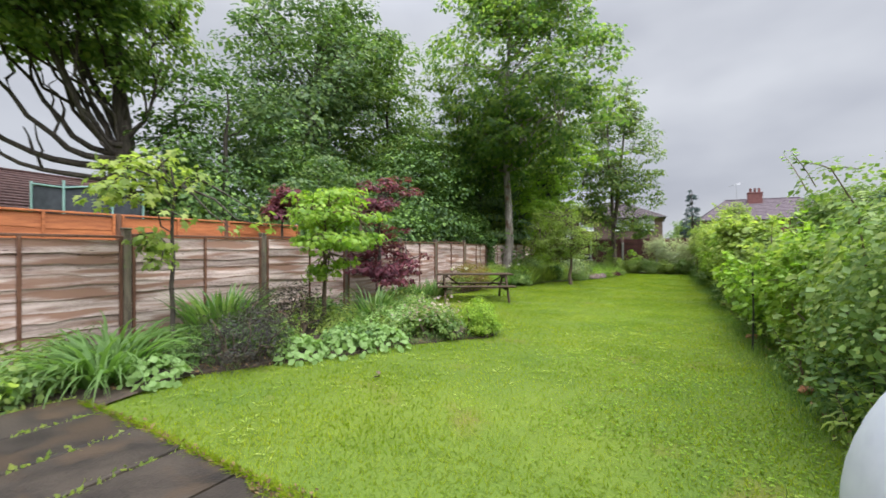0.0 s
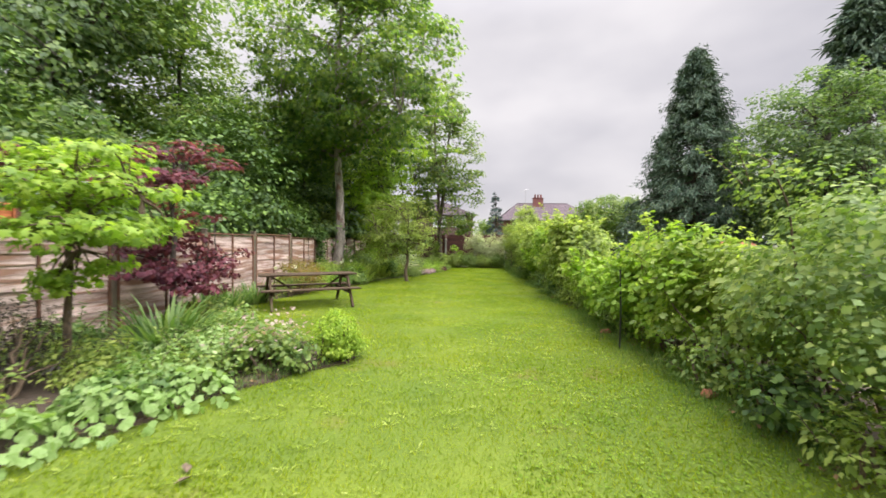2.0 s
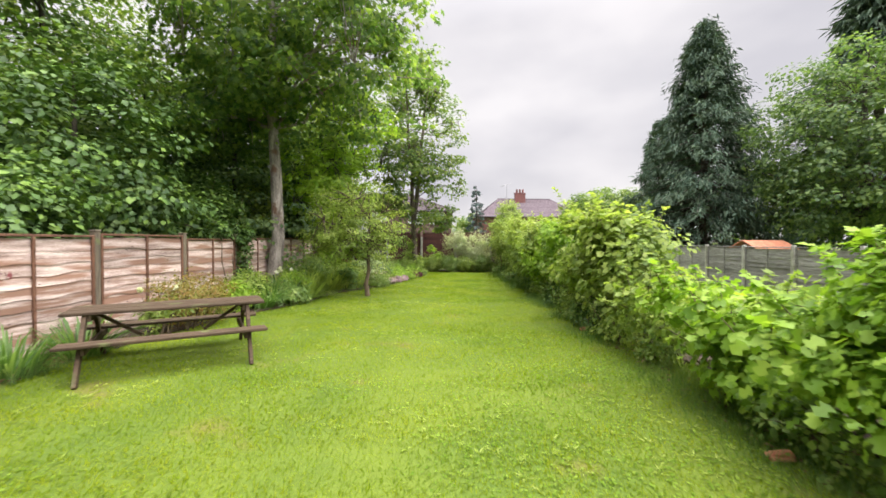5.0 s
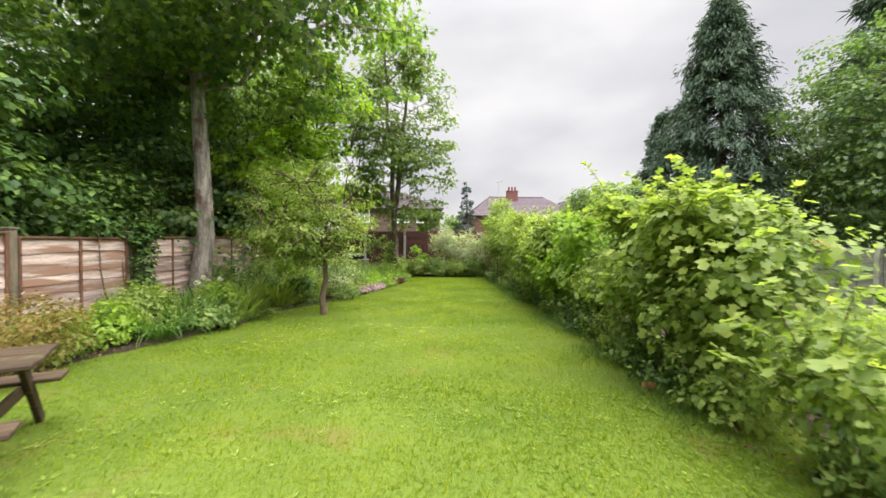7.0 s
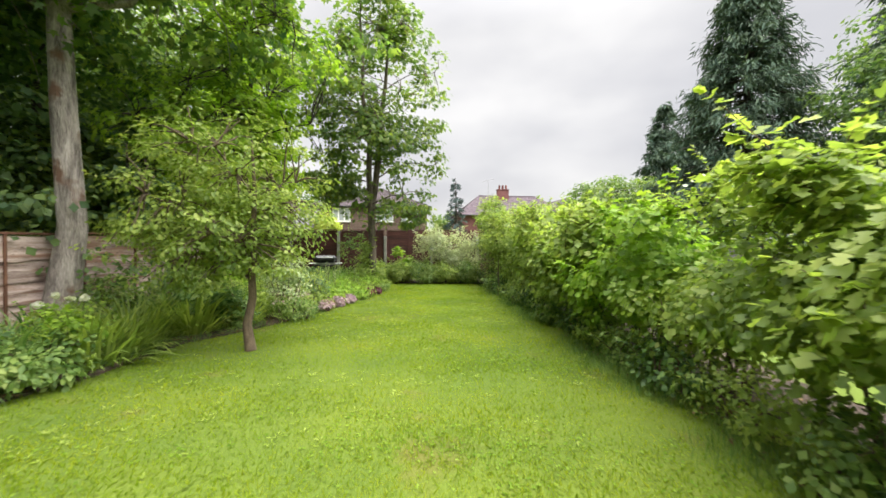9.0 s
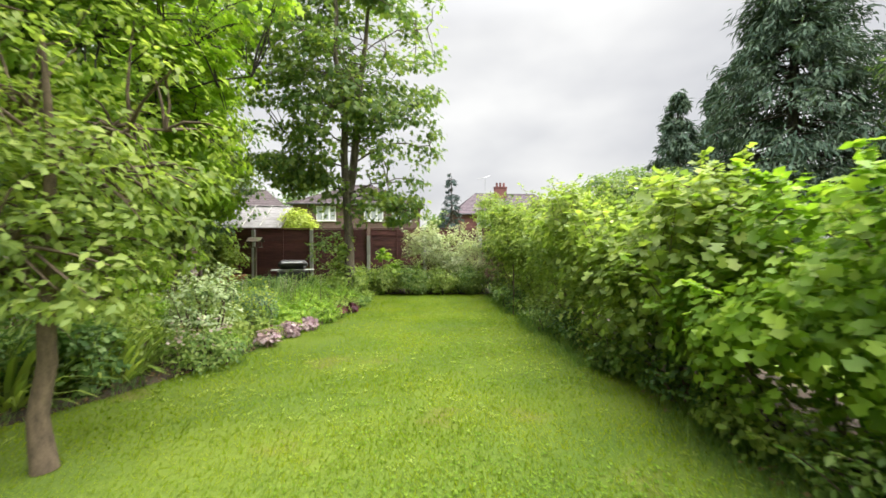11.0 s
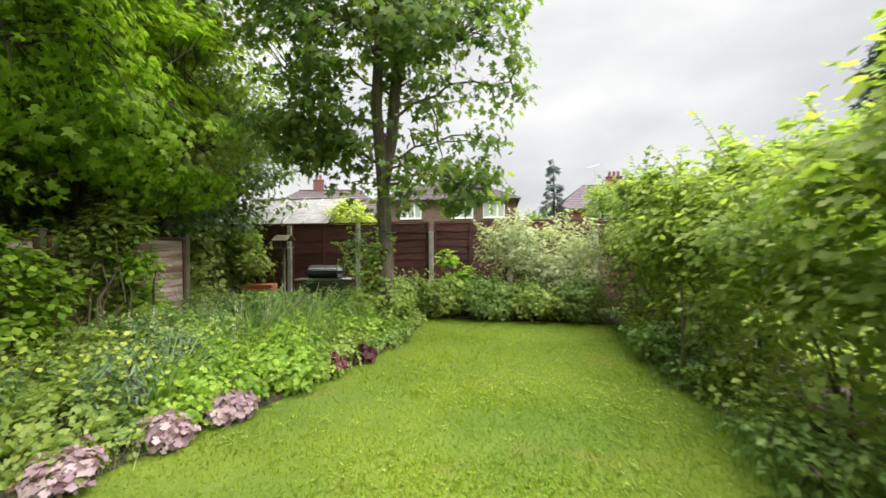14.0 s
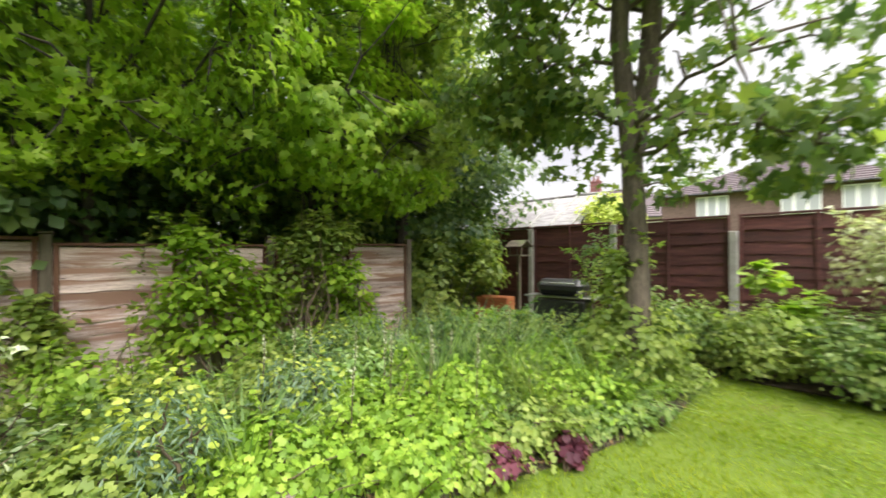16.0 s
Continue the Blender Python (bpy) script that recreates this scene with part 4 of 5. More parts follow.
# ground-level thicket right behind the fence
for k, (x, y, h) in enumerate([(-8.1, 8.6, 2.3), (-8.0, 11.2, 2.5), (-8.2, 13.6, 2.7), (-8.1, 16.2, 3.0), (-8.0, 18.8, 3.3), (-8.0, 21.4, 3.4), (-8.2, 23.8, 3.2), (-9.3, 26.4, 3.0), (-7.6, 26.2, 1.7), (-8.5, 27.5, 2.3)]):
    shrub("thicket_shrub", "dark evergreen shrub crowding behind the fence", "shrub", (x, y, 0), [(0, 0, h * 0.55, 0.95, 1.5, h * 0.5), (0, 0.4, h * 0.85, 0.8, 1.1, h * 0.3)], 180, 30, 0.12, "broad", M[("mid" if k % 2 else "fresh") if y > 18 else ("ivy" if k % 2 else "dark")], 0.34, 5, 60 + k, gap=-0.8, group="thicket behind the fence")


def conifer(name, label, at, h, w, mat, seed, n=260, per=46, leaf=0.5, low=0.08, power=0.85):
    """A conifer: straight trunk, tiers of drooping boughs, each a run of needle sprays."""
    r = rng(seed)
    e = thing(name, label, "conifer", at)
    tubes("trunk", [([(0, 0, 0), (0.05, 0, h * 0.5), (0, 0, h * 0.98)], [h * 0.02, h * 0.012, 0.02])], M["darkbark"], e, 8)
    z = h * (low + (1 - low) * r.uniform(0, 1, n) ** 1.25)
    az = r.uniform(0, math.tau, n)
    reach = w * (1 - (z / h)) ** power * r.uniform(0.62, 1.18, n) + 0.12
    out = np.stack([np.cos(az), np.sin(az), np.zeros(n)], 1)
    root = np.stack([np.zeros(n), np.zeros(n), z], 1)
    tip = root + out * reach[:, None] - np.array([0, 0, 1.0]) * (0.28 * reach)[:, None]
    tagged(tubes("bough", [(np.stack([a, (a + b) / 2 + (0, 0, 0.1), b]), [0.04, 0.025, 0.01]) for a, b in zip(root, tip)], M["darkbark"], e, 4), kind="stuff")
    t = r.uniform(0.25, 1.0, (n, per)) ** 0.7
    P = root[:, None] + (tip - root)[:, None] * t[..., None] + r.normal(0, 0.10 * w / 3, (n, per, 3))
    P = P.reshape(-1, 3)
    o = np.repeat(out, per, axis=0)
    al = o * 0.7 + r.normal(0, 0.45, P.shape) - np.array([0, 0, 0.9])
    nor = o * 0.5 + np.array([0, 0, 0.6]) + r.normal(0, 0.4, P.shape)
    tagged(leaves("needles", P, nor, al, leaf * r.uniform(0.5, 1.1, len(P)), "narrow", mat, e), kind="stuff")
    return e


conifer("conifer", "tall dark blue-green conifer with drooping boughs", (13.4, 29.4, 0), 14.3, 5.4, M["conifer"], 21, 420, 115, 0.42, power=0.8)
conifer("conifer", "dark conifer standing behind a taller one", (18.0, 43.7, 0), 12.8, 4.0, M["conifer"], 22, 200, 70, 0.6)
conifer("conifer", "dark bushy conifer with a ragged top", (21.1, 43.9, 0), 13.4, 4.4, M["conifer"], 23, 200, 70, 0.6)
conifer("cedar", "very tall dark conifer rising over the round tree", (27.0, 33.0, 0), 21.0, 7.5, M["conifer"], 24, 260, 90, 0.9)
conifer("spruce", "far thin blue spruce beside the rooftops", (1.2, 47.0, 0), 7.3, 1.5, M["fir"], 25, 110, 40, 0.32)
tree("round_tree", "full round green tree beyond the silvered fence", "tree", (17.2, 24.0, 0), 11.0, 0.3, [(17.2, 24.0, 6.4, 4.4, 4.4, 4.6), (16.4, 23.0, 4.0, 4.0, 4.0, 2.6)], 620, 54, 0.19, "broad", M["dark"], M["darkbark"], 0.62, 14, 26, gap=-0.9)
tree("low_round_tree", "low spreading green tree before the conifers", "tree", (9.6, 34.0, 0), 5.4, 0.2, [(9.8, 34.0, 3.4, 3.6, 3.0, 2.0)], 330, 44, 0.18, "broad", M["mid"], M["darkbark"], 0.5, 8, 27, gap=-1.0)
tree("birch", "feathery pale tree beside the far roof", "tree", (4.9, 50.0, 0), 6.8, 0.12, [(4.9, 50, 4.0, 1.4, 1.4, 2.8)], 150, 36, 0.2, "oval", M["fresh"], M["darkbark"], 0.42, 6, 28, gap=-0.7)
for k, (x, y, h, w) in enumerate([(-34, 18, 9, 6), (-30, 32, 11, 7), (-14, 62, 9, 6), (2, 68, 6, 5), (20, 72, 7, 7), (32, 52, 10, 7), (38, 20, 12, 8), (-40, 2, 6, 5), (-26, -8, 9, 6), (24, 5, 8, 5), (20, -6, 8, 5)]):
    tree("distant_tree", "distant leafy tree on the skyline", "tree", (x, y, 0), h, 0.25, [(x, y, h * 0.55, w * 0.6, w * 0.6, h * 0.45)], 120, 26, 0.44, "broad", M["mid" if k % 2 else "dark"], M["darkbark"], 0.8, 6, 70 + k, gap=-1.0, twigs=False, group="skyline trees")

tree("hazel", "leafy green tree arching over the fence and border", "tree", (-7.2, 20.6, 0), 6.0, 0.07, [(-6.0, 20.8, 4.2, 1.5, 1.7, 1.5), (-5.4, 21.2, 3.4, 1.0, 1.3, 0.9), (-6.2, 19.2, 3.6, 1.1, 1.3, 1.2), (-5.0, 20.8, 5.6, 1.7, 1.9, 1.6)], 310, 32, 0.12, "palmate", M["hazel"], M["darkbark"], 0.34, 14, 30, gap=-0.3, face=1.1, sure=([(-6.3, 20.6, 2.7, 0.7, 1.4, 0.6)], 34), shell=0.2, flat=0.35)
tree("hazel", "lime-leaved young tree spreading over the fence", "tree", (-7.3, 23.2, 0), 6.6, 0.07, [(-6.3, 22.8, 4.4, 1.2, 1.5, 1.6), (-5.9, 23.4, 3.2, 0.9, 1.2, 0.8), (-6.5, 24.4, 3.8, 1.1, 1.2, 1.5), (-6.2, 22.2, 5.8, 1.2, 1.6, 0.9)], 230, 32, 0.13, "palmate", M["hazel"], M["darkbark"], 0.34, 14, 32, gap=-0.25, face=1.1, sure=([(-6.4, 22.5, 2.6, 0.7, 1.5, 0.5), (-6.3, 24.0, 2.5, 0.6, 0.8, 0.4)], 60), shell=0.25, flat=0.35)
tree("fence_tree", "dense dark green tree drooping over the fence end", "tree", (-7.9, 25.4, 0), 10.5, 0.14, [(-7.0, 24.9, 6.8, 1.6, 1.6, 3.6), (-6.6, 24.7, 3.4, 1.2, 1.2, 1.1), (-7.6, 25.6, 4.6, 1.6, 1.5, 2.2)], 330, 36, 0.135, "palmate", M["fresh"], M["darkbark"], 0.5, 16, 33, face=1.0, gap=-0.4, shell=0.35, flat=0.3)
shrub("golden_shrub", "bright golden-yellow shrub behind the end fence", "shrub", (-6.0, 30.0, 0), [(0, 0, 2.1, 0.7, 0.7, 0.8)], 110, 34, 0.10, "broad", M["yellow"], 0.22, 5, 31, gap=-1)

# ---------------------------------------------------------------- hedge of mixed shrubs
HEDGE = [  # y, height, depth centre x, material, leaf, shape, count
    (0.7, 2.1, 2.3, "dark", 0.07, "round", 330), (2.7, 2.25, 2.2, "dark", 0.058, "round", 460), (4.3, 2.1, 1.9, "mid", 0.055, "round", 460),
    (5.7, 1.65, 1.85, "fresh", 0.08, "lobed", 240), (7.2, 1.6, 1.75, "lime", 0.085, "lobed", 300), (8.7, 1.05, 1.75, "lime", 0.10, "lobed", 150), (10.0, 1.0, 1.95, "fresh", 0.085, "lobed", 130),
    (12.1, 1.95, 1.8, "fresh", 0.095, "lobed", 330), (13.3, 2.15, 1.8, "fresh", 0.10, "lobed", 340), (15.0, 2.15, 1.8, "fresh", 0.08, "round", 300), (16.6, 2.1, 1.75, "lime", 0.10, "lobed", 300),
    (18.2, 2.15, 1.75, "fresh", 0.10, "lobed", 400), (19.8, 2.25, 1.75, "fresh", 0.10, "lobed", 300), (21.5, 2.4, 1.7, "fresh", 0.085, "round", 430), (23.2, 2.5, 1.6, "fresh", 0.085, "round", 430), (24.8, 2.5, 1.5, "fresh", 0.085, "round", 400), (26.3, 2.5, 1.5, "mid", 0.085, "round", 400)]
for k, (y, h, x, m, s, sh, n) in enumerate(HEDGE):
    hr = rng(700 + k)
    bumps = [(hr.uniform(-0.75, 0.3), hr.uniform(-0.95, 0.95), h * hr.uniform(0.45, 0.95), hr.uniform(0.25, 0.42), hr.uniform(0.25, 0.45), hr.uniform(0.18, 0.32)) for _ in range(9)]
    shrub("hedge_shrub", {"lime": "lime-leaved hedge shrub with fresh yellow-green growth", "fresh": "bright green broad-leaved hedge shrub", "mid": "mid-green hedge shrub with dense foliage", "blue": "grey-green hedge shrub with small leaves", "dark": "dark green hedge shrub"}[m], "hedge", (x, y, 0),
          ([(0, 0, h * 0.66, 0.95, 1.05, h * 0.33), (0.1, 0, h * 0.36, 0.8, 1.0, h * 0.36)] if y > 20.5 else [(0, 0, h * 0.62, 0.85, 1.05, h * 0.38), (-0.30, 0.1, h * 0.42, 0.66, 0.95, h * 0.26), (0.25, -0.1, h * 0.42, 0.75, 1.0, h * 0.34)]) + bumps, n, 23, s, sh if sh in ("lobed", "palmate") else "broad", M[m], 0.27, 9, 120 + k, gap=-1.3 if y > 20 else -0.9 if y > 18 else -0.45, shell=0.4, group="mixed hedge", sprigs=56 if y > 6 else 5, extra=(M["white"], 70, 0.05, "round", "blossom") if k in (9, 11, 12) else None)

# low dark growth along the hedge's foot
for k in range(27):
    r = rng(750 + k)
    y = 2.9 + 0.88 * k
    if 5 < y < 11 and k % 3:
        continue
    shrub("hedge_underplanting", "low dark leafy growth at the foot of the hedge", "plant", (1.32 + r.normal(0, 0.06) - 0.25 * (y > 21), y, 0), [(0, 0, 0.26, 0.34, 0.55, 0.28)], 46, 18, 0.065, ("broad", "oval")[k % 2], M[("mid", "fresh", "ivy")[k % 3]], 0.16, 3, 750 + k, gap=-0.8, sprigs=10, group="growth under the hedge")

# ---------------------------------------------------------------- border by the patio
tree("slim_tree", "young slim tree with light green leaves above the fence", "tree", (-5.95, 2.95, 0), 2.75, 0.022, [(-5.95, 2.75, 2.3, 0.7, 0.7, 0.5), (-5.75, 3.1, 1.7, 0.6, 0.8, 0.35), (-5.4, 3.6, 1.85, 0.45, 0.6, 0.35), (-5.9, 2.6, 1.35, 0.4, 0.4, 0.3)], 52, 12, 0.12, "palmate", M["fresh"], M["darkbark"], 0.2, 9, 201, gap=-0.3, shell=0.1, flat=0.45, first=0.5)
daylily("broad clump of arching green daylily leaves", (-5.4, 2.0, 0), 230, 0.93, 0.34, 202)
daylily("arching strap-leaved clump in the border", (-6.05, 2.3, 0), 91, 0.95, 0.28, 203)
shrub("leafy_perennial", "green leafy perennial at the patio edge", "plant", (-5.45, 1.3, 0), [(0, 0, 0.17, 0.5, 0.42, 0.19)], 60, 16, 0.085, "oval", M["mid"], 0.14, 4, 205, gap=-1)
shrub("leafy_perennial", "green leafy perennial beside the slabs", "plant", (-5.2, 0.75, 0), [(0, 0, 0.14, 0.42, 0.5, 0.16)], 54, 16, 0.08, "round", M["lime"], 0.12, 3, 206, gap=-1)
strap_clump("crocosmia", "upright bright green sword-leaved clump", "plant", (-6.1, 3.75, 0), 260, 0.95, 0.4, M["strap"], 207, lean=0.35)
shrub("sage_bush", "smoky purple-grey twiggy sage bush in bloom", "plant", (-4.75, 3.2, 0), [(0, 0, 0.36, 0.62, 0.58, 0.36)], 150, 34, 0.055, "narrow", M["smoky"], 0.18, 26, 208, gap=-1, extra=None)
shrub("twiggy_bush", "brown-tinged twiggy bush behind the sage", "plant", (-5.5, 4.4, 0), [(0, 0, 0.48, 0.6, 0.7, 0.42)], 120, 30, 0.07, "narrow", M["smoky"], 0.2, 30, 209, gap=-0.8)


def big_leaf(seed):
    """A broad lobed leaf, cupped, on a short stalk; length 1 along y."""
    r = rng(seed)
    k = 14
    v, f = [(0, 0.12, 0.03)], []
    for i in range(k):
        a = math.tau * i / k
        lobes = 1 + 0.17 * math.cos(5 * a + 0.4) + r.normal(0, 0.03)
        x, y = 0.46 * lobes * math.sin(a), 0.42 - 0.50 * lobes * math.cos(a)
        if i == 0:
            y = 0.06
        v.append((x, y, 0.05 - 0.16 * (x * x + (y - 0.4) ** 2) + 0.03 * math.cos(5 * a)))
    for i in range(k):
        f.append((0, 1 + i, 1 + (i + 1) % k))
    me = bpy.data.meshes.new("leaf")
    me.from_pydata(v, [], f)
    me.materials.append(M["pale"])
    return me


BIG = [big_leaf(s) for s in (1, 2, 3)]
for k, (x, y, w) in enumerate([(-4.30, 3.70, 0.36), (-3.98, 4.25, 0.40), (-3.70, 4.75, 0.36), (-4.35, 4.45, 0.34), (-4.85, 2.25, 0.32)]):
    r = rng(210 + k)
    e = thing("hosta", "low mound of broad pale green leaves edging the lawn", "plant", (x, y, 0), group="pale mounds")
    for j in range(210):
        d = w * math.sqrt(r.uniform(0, 1))
        a = r.uniform(0, math.tau)
        z = 0.25 * (1 - (d / w) ** 2) + 0.05 + r.normal(0, 0.02)
        ob = share("leaf", BIG[j % 3], e, pose(d * math.cos(a), d * math.sin(a), max(0.04, z), 0, 0, math.degrees(a) - 90) @ pose(0, 0, 0, -20 - 45 * d / w + r.normal(0, 22), r.normal(0, 22), r.normal(0, 40)) @ Matrix.Diagonal((*(r.uniform(0.045, 0.095),) * 3, 1)))
daylily("fountain of arching green strap leaves", (-4.75, 5.55, 0), 114, 0.75, 0.2, 215)
daylily("dense dark green clump of arching strap leaves", (-4.75, 6.6, 0), 130, 0.72, 0.26, 223)
strap_clump("iris", "upright green strap leaves beside the maple", "plant", (-5.2, 6.3, 0), 260, 0.8, 0.35, M["strap"], 216, lean=0.7)
shrub("astrantia", "airy perennial with dusky pink and cream flowers", "plant", (-3.45, 5.6, 0), [(0, 0, 0.22, 0.5, 0.42, 0.22)], 90, 24, 0.055, "lobed", M["mid"], 0.16, 12, 217, gap=-1, extra=(M["pink"], 200, 0.05, "round", "flower"))
shrub("astrantia", "pink-flowered airy perennial at the lawn's edge", "plant", (-3.9, 6.2, 0), [(0, 0, 0.25, 0.5, 0.42, 0.24)], 80, 24, 0.055, "lobed", M["mid"], 0.16, 12, 218, gap=-1, extra=(M["pink"], 160, 0.05, "round", "flower"))
shrub("golden_bush", "small round golden-leaved evergreen bush", "shrub", (-2.88, 6.15, 0), [(0, 0, 0.34, 0.29, 0.29, 0.30), (0.05, 0.05, 0.20, 0.30, 0.30, 0.18)], 190, 34, 0.04, "oval", M["gold"], 0.09, 7, 219, gap=-0.7, sprigs=0)
tree("lime_maple", "small maple with layered lime-green leaves", "tree", (-5.55, 5.3, 0), 2.5, 0.035, [(-5.5, 5.3, 2.36, 0.75, 0.75, 0.16), (-5.35, 5.25, 2.0, 1.05, 1.0, 0.18), (-5.2, 5.1, 1.6, 0.95, 0.85, 0.18), (-5.55, 5.3, 1.1, 0.6, 0.6, 0.22)], 100, 34, 0.095, "palmate", M["lime"], M["twig"], 0.27, 12, 220, gap=-0.05, shell=0.15, flat=0.26, first=0.35)
tree("purple_maple", "purple-leaved maple leaning over the fence", "tree", (-6.2, 7.7, 0), 3.3, 0.045, [(-6.1, 7.8, 2.4, 1.1, 1.3, 0.85), (-5.9, 7.9, 1.4, 1.1, 1.3, 0.7), (-5.9, 7.7, 0.9, 0.9, 1.0, 0.4)], 130, 36, 0.09, "palmate", M["purple"], M["darkbark"], 0.25, 18, 221, gap=0.12, shell=0.1, flat=0.28, first=0.15)
tree("purple_maple", "small purple maple showing over the fence top", "tree", (-7.9, 6.3, 0), 2.9, 0.04, [(-7.9, 6.3, 2.5, 0.5, 0.5, 0.4)], 40, 40, 0.08, "lobed", M["purple"], M["darkbark"], 0.22, 5, 222, gap=-0.4, shell=0.1, flat=0.4)
for k, (x, y) in enumerate([(-6.45, 8.9), (-6.5, 9.8), (-6.45, 10.7)]):
    strap_clump("iris", "sheaf of upright iris leaves along the fence", "plant", (x, y, 0), 150, 0.62, 0.28, M["strap"], 225 + k, lean=0.5, group="irises by the fence")

# ---------------------------------------------------------------- middle border
shrub("bronze_shrub", "bronze and yellow-green shrub with pale flowers", "shrub", (-6.15, 12.6, 0), [(0, 0, 0.55, 0.6, 1.0, 0.5)], 200, 34, 0.05, "oval", M["bronze"], 0.18, 16, 230, gap=-1, extra=(M["pink"], 60, 0.05, "round", "flower"))
shrub("lime_perennial", "lime-green leafy perennial in the border", "plant", (-6.15, 14.1, 0), [(0, 0, 0.35, 0.4, 0.45, 0.33)], 70, 22, 0.085, "oval", M["lime"], 0.15, 5, 231, gap=-1)
daylily("green fountain of strap leaves by the lawn", (-5.75, 14.65, 0), 98, 0.8, 0.22, 232)
shrub("grey_perennial", "dark green broad-leaved perennial in the border", "plant", (-5.35, 15.4, 0), [(0, 0, 0.25, 0.4, 0.45, 0.24)], 70, 20, 0.09, "oval", M["mid"], 0.15, 4, 233, gap=-1)
for k, (x, y) in enumerate([(-5.5, 16.3), (-5.9, 15.5), (-5.6, 17.2), (-6.2, 16.4), (-5.3, 18.2), (-6.0, 18.6), (-4.9, 18.9)]):
    strap_clump("meadow_grass", "soft tall grassy foliage in the border", "plant", (x, y, 0), 340, 0.8, 0.45, M["strap" if k % 2 else "fresh"], 234 + k, lean=0.7, group="grassy border plants")
for k, (x, y, m, h) in enumerate([(-6.3, 15.0, "fresh", 0.8), (-6.4, 17.9, "mid", 1.0), (-6.2, 19.4, "mid", 1.1), (-5.4, 19.6, "fresh", 0.8), (-6.3, 13.4, "fresh", 0.6)]):
    shrub("border_shrub", "leafy green shrub growing against the fence", "shrub", (x, y, 0), [(0, 0, h * 0.55, 0.5, 0.7, h * 0.5)], 110, 26, 0.07, "oval", M[m], 0.2, 8, 245 + k, gap=-1, group="fence-side shrubs")

# ivy hanging over the fence beside the pale trunk
shrub("ivy", "ivy climbing the fence beside its post", "climber", (-6.72, 15.65, 0), [(0, 0, 1.0, 0.10, 0.22, 0.85), (-0.05, -0.1, 1.78, 0.22, 0.55, 0.22), (-0.1, -0.7, 1.85, 0.25, 0.5, 0.2)], 110, 24, 0.085, "broad", M["ivy"], 0.13, 8, 256, gap=-0.9, sprigs=16)

# ---------------------------------------------------------------- far border
shrub("variegated_shrub", "silvery cream variegated shrub", "shrub", (-4.35, 20.0, 0), [(0, 0, 0.55, 0.48, 0.45, 0.5), (0.1, 0.1, 0.95, 0.3, 0.3, 0.35)], 80, 28, 0.065, "oval", M["silver"], 0.15, 12, 250, gap=-0.1, sprigs=40, droop=-0.3)
shrub("pale_perennial", "fading pink and grey-green perennial", "plant", (-3.95, 19.3, 0), [(0, 0, 0.22, 0.45, 0.45, 0.24)], 80, 26, 0.06, "oval", M["mid"], 0.15, 6, 251, gap=-1, extra=(M["pink"], 120, 0.05, "round", "flower"))
for k, (x, y, m) in enumerate([(-3.42, 20.95, "heuchera"), (-3.28, 21.45, "heuchera"), (-3.55, 20.35, "heuchera"), (-2.95, 22.78, "purple"), (-2.78, 23.3, "purple")]):
    shrub("heuchera", "low mottled pink-purple foliage plant" if m == "heuchera" else "low dark purple foliage plant", "plant", (x, y, 0), [(0, 0, 0.13, 0.13, 0.14, 0.12)] if m == "heuchera" else [(0, 0, 0.12, 0.09, 0.10, 0.10)], 36 if m == "heuchera" else 20, 14, 0.064, "lobed", M[m], 0.08, 5, 252 + k, gap=-1, group="purple edging plants")
for k, (x, y, m, s) in enumerate([(-3.4, 22.25, "lime", 0.32), (-3.6, 22.7, "lime", 0.42), (-3.35, 23.2, "fresh", 0.36), (-3.7, 21.6, "lime", 0.45), (-4.2, 22.4, "lime", 0.5), (-3.3, 24.2, "lime", 0.45), (-4.0, 23.3, "lime", 0.5), (-4.3, 21.3, "mid", 0.4), (-4.9, 21.8, "fresh", 0.45), (-3.9, 24.6, "lime", 0.5), (-4.1, 20.7, "fresh", 0.5), (-4.7, 20.5, "mid", 0.5), (-5.3, 21.2, "fresh", 0.6), (-4.6, 22.0, "mid", 0.45), (-5.6, 22.2, "fresh", 0.6)]):
    shrub("cranesbill", "spreading fresh green lobed-leaf ground cover", "plant", (x, y, 0), [(0, 0, s * 0.45, 0.5, 0.5, s * 0.48)], 84, 24, 0.058, "lobed", M[m], 0.16, 6, 260 + k, gap=-0.6, group="ground cover", sprigs=14)
for k, (x, y) in enumerate([(-4.6, 23.6), (-5.0, 24.4), (-4.3, 24.4), (-5.3, 23.4)]):
    strap_clump("feathery_grass", "tall feathery grey-green grass", "plant", (x, y, 0), 520, 0.95, 0.45, M["blue" if k % 2 else "pale"], 272 + k, lean=1.15, shape="fine", group="tall grasses")
shrub("euphorbia", "euphorbia with acid-yellow heads", "plant", (-4.7, 21.0, 0), [(0, 0, 0.35, 0.35, 0.35, 0.3)], 60, 26, 0.07, "narrow", M["blue"], 0.15, 8, 276, gap=-1, extra=(M["yellow"], 150, 0.045, "round", "flower"))
for k, (y, h, m) in enumerate([(20.7, 1.35, "lime"), (21.8, 1.5, "fresh"), (22.8, 1.6, "lime"), (23.6, 1.1, "fresh")]):
    shrub("climber", "climbing green shrub spreading over the fence", "shrub", (-6.45, y, 0), [(0, 0, h * 0.55, 0.32, 0.75, h * 0.45), (0.1, 0.1, h * 1.05, 0.3, 0.6, 0.25)], 120, 20, 0.10, "broad", M["hazel" if k % 2 else "fresh"], 0.2, 14, 280 + k, gap=-0.1, sprigs=26, group="fence climbers")
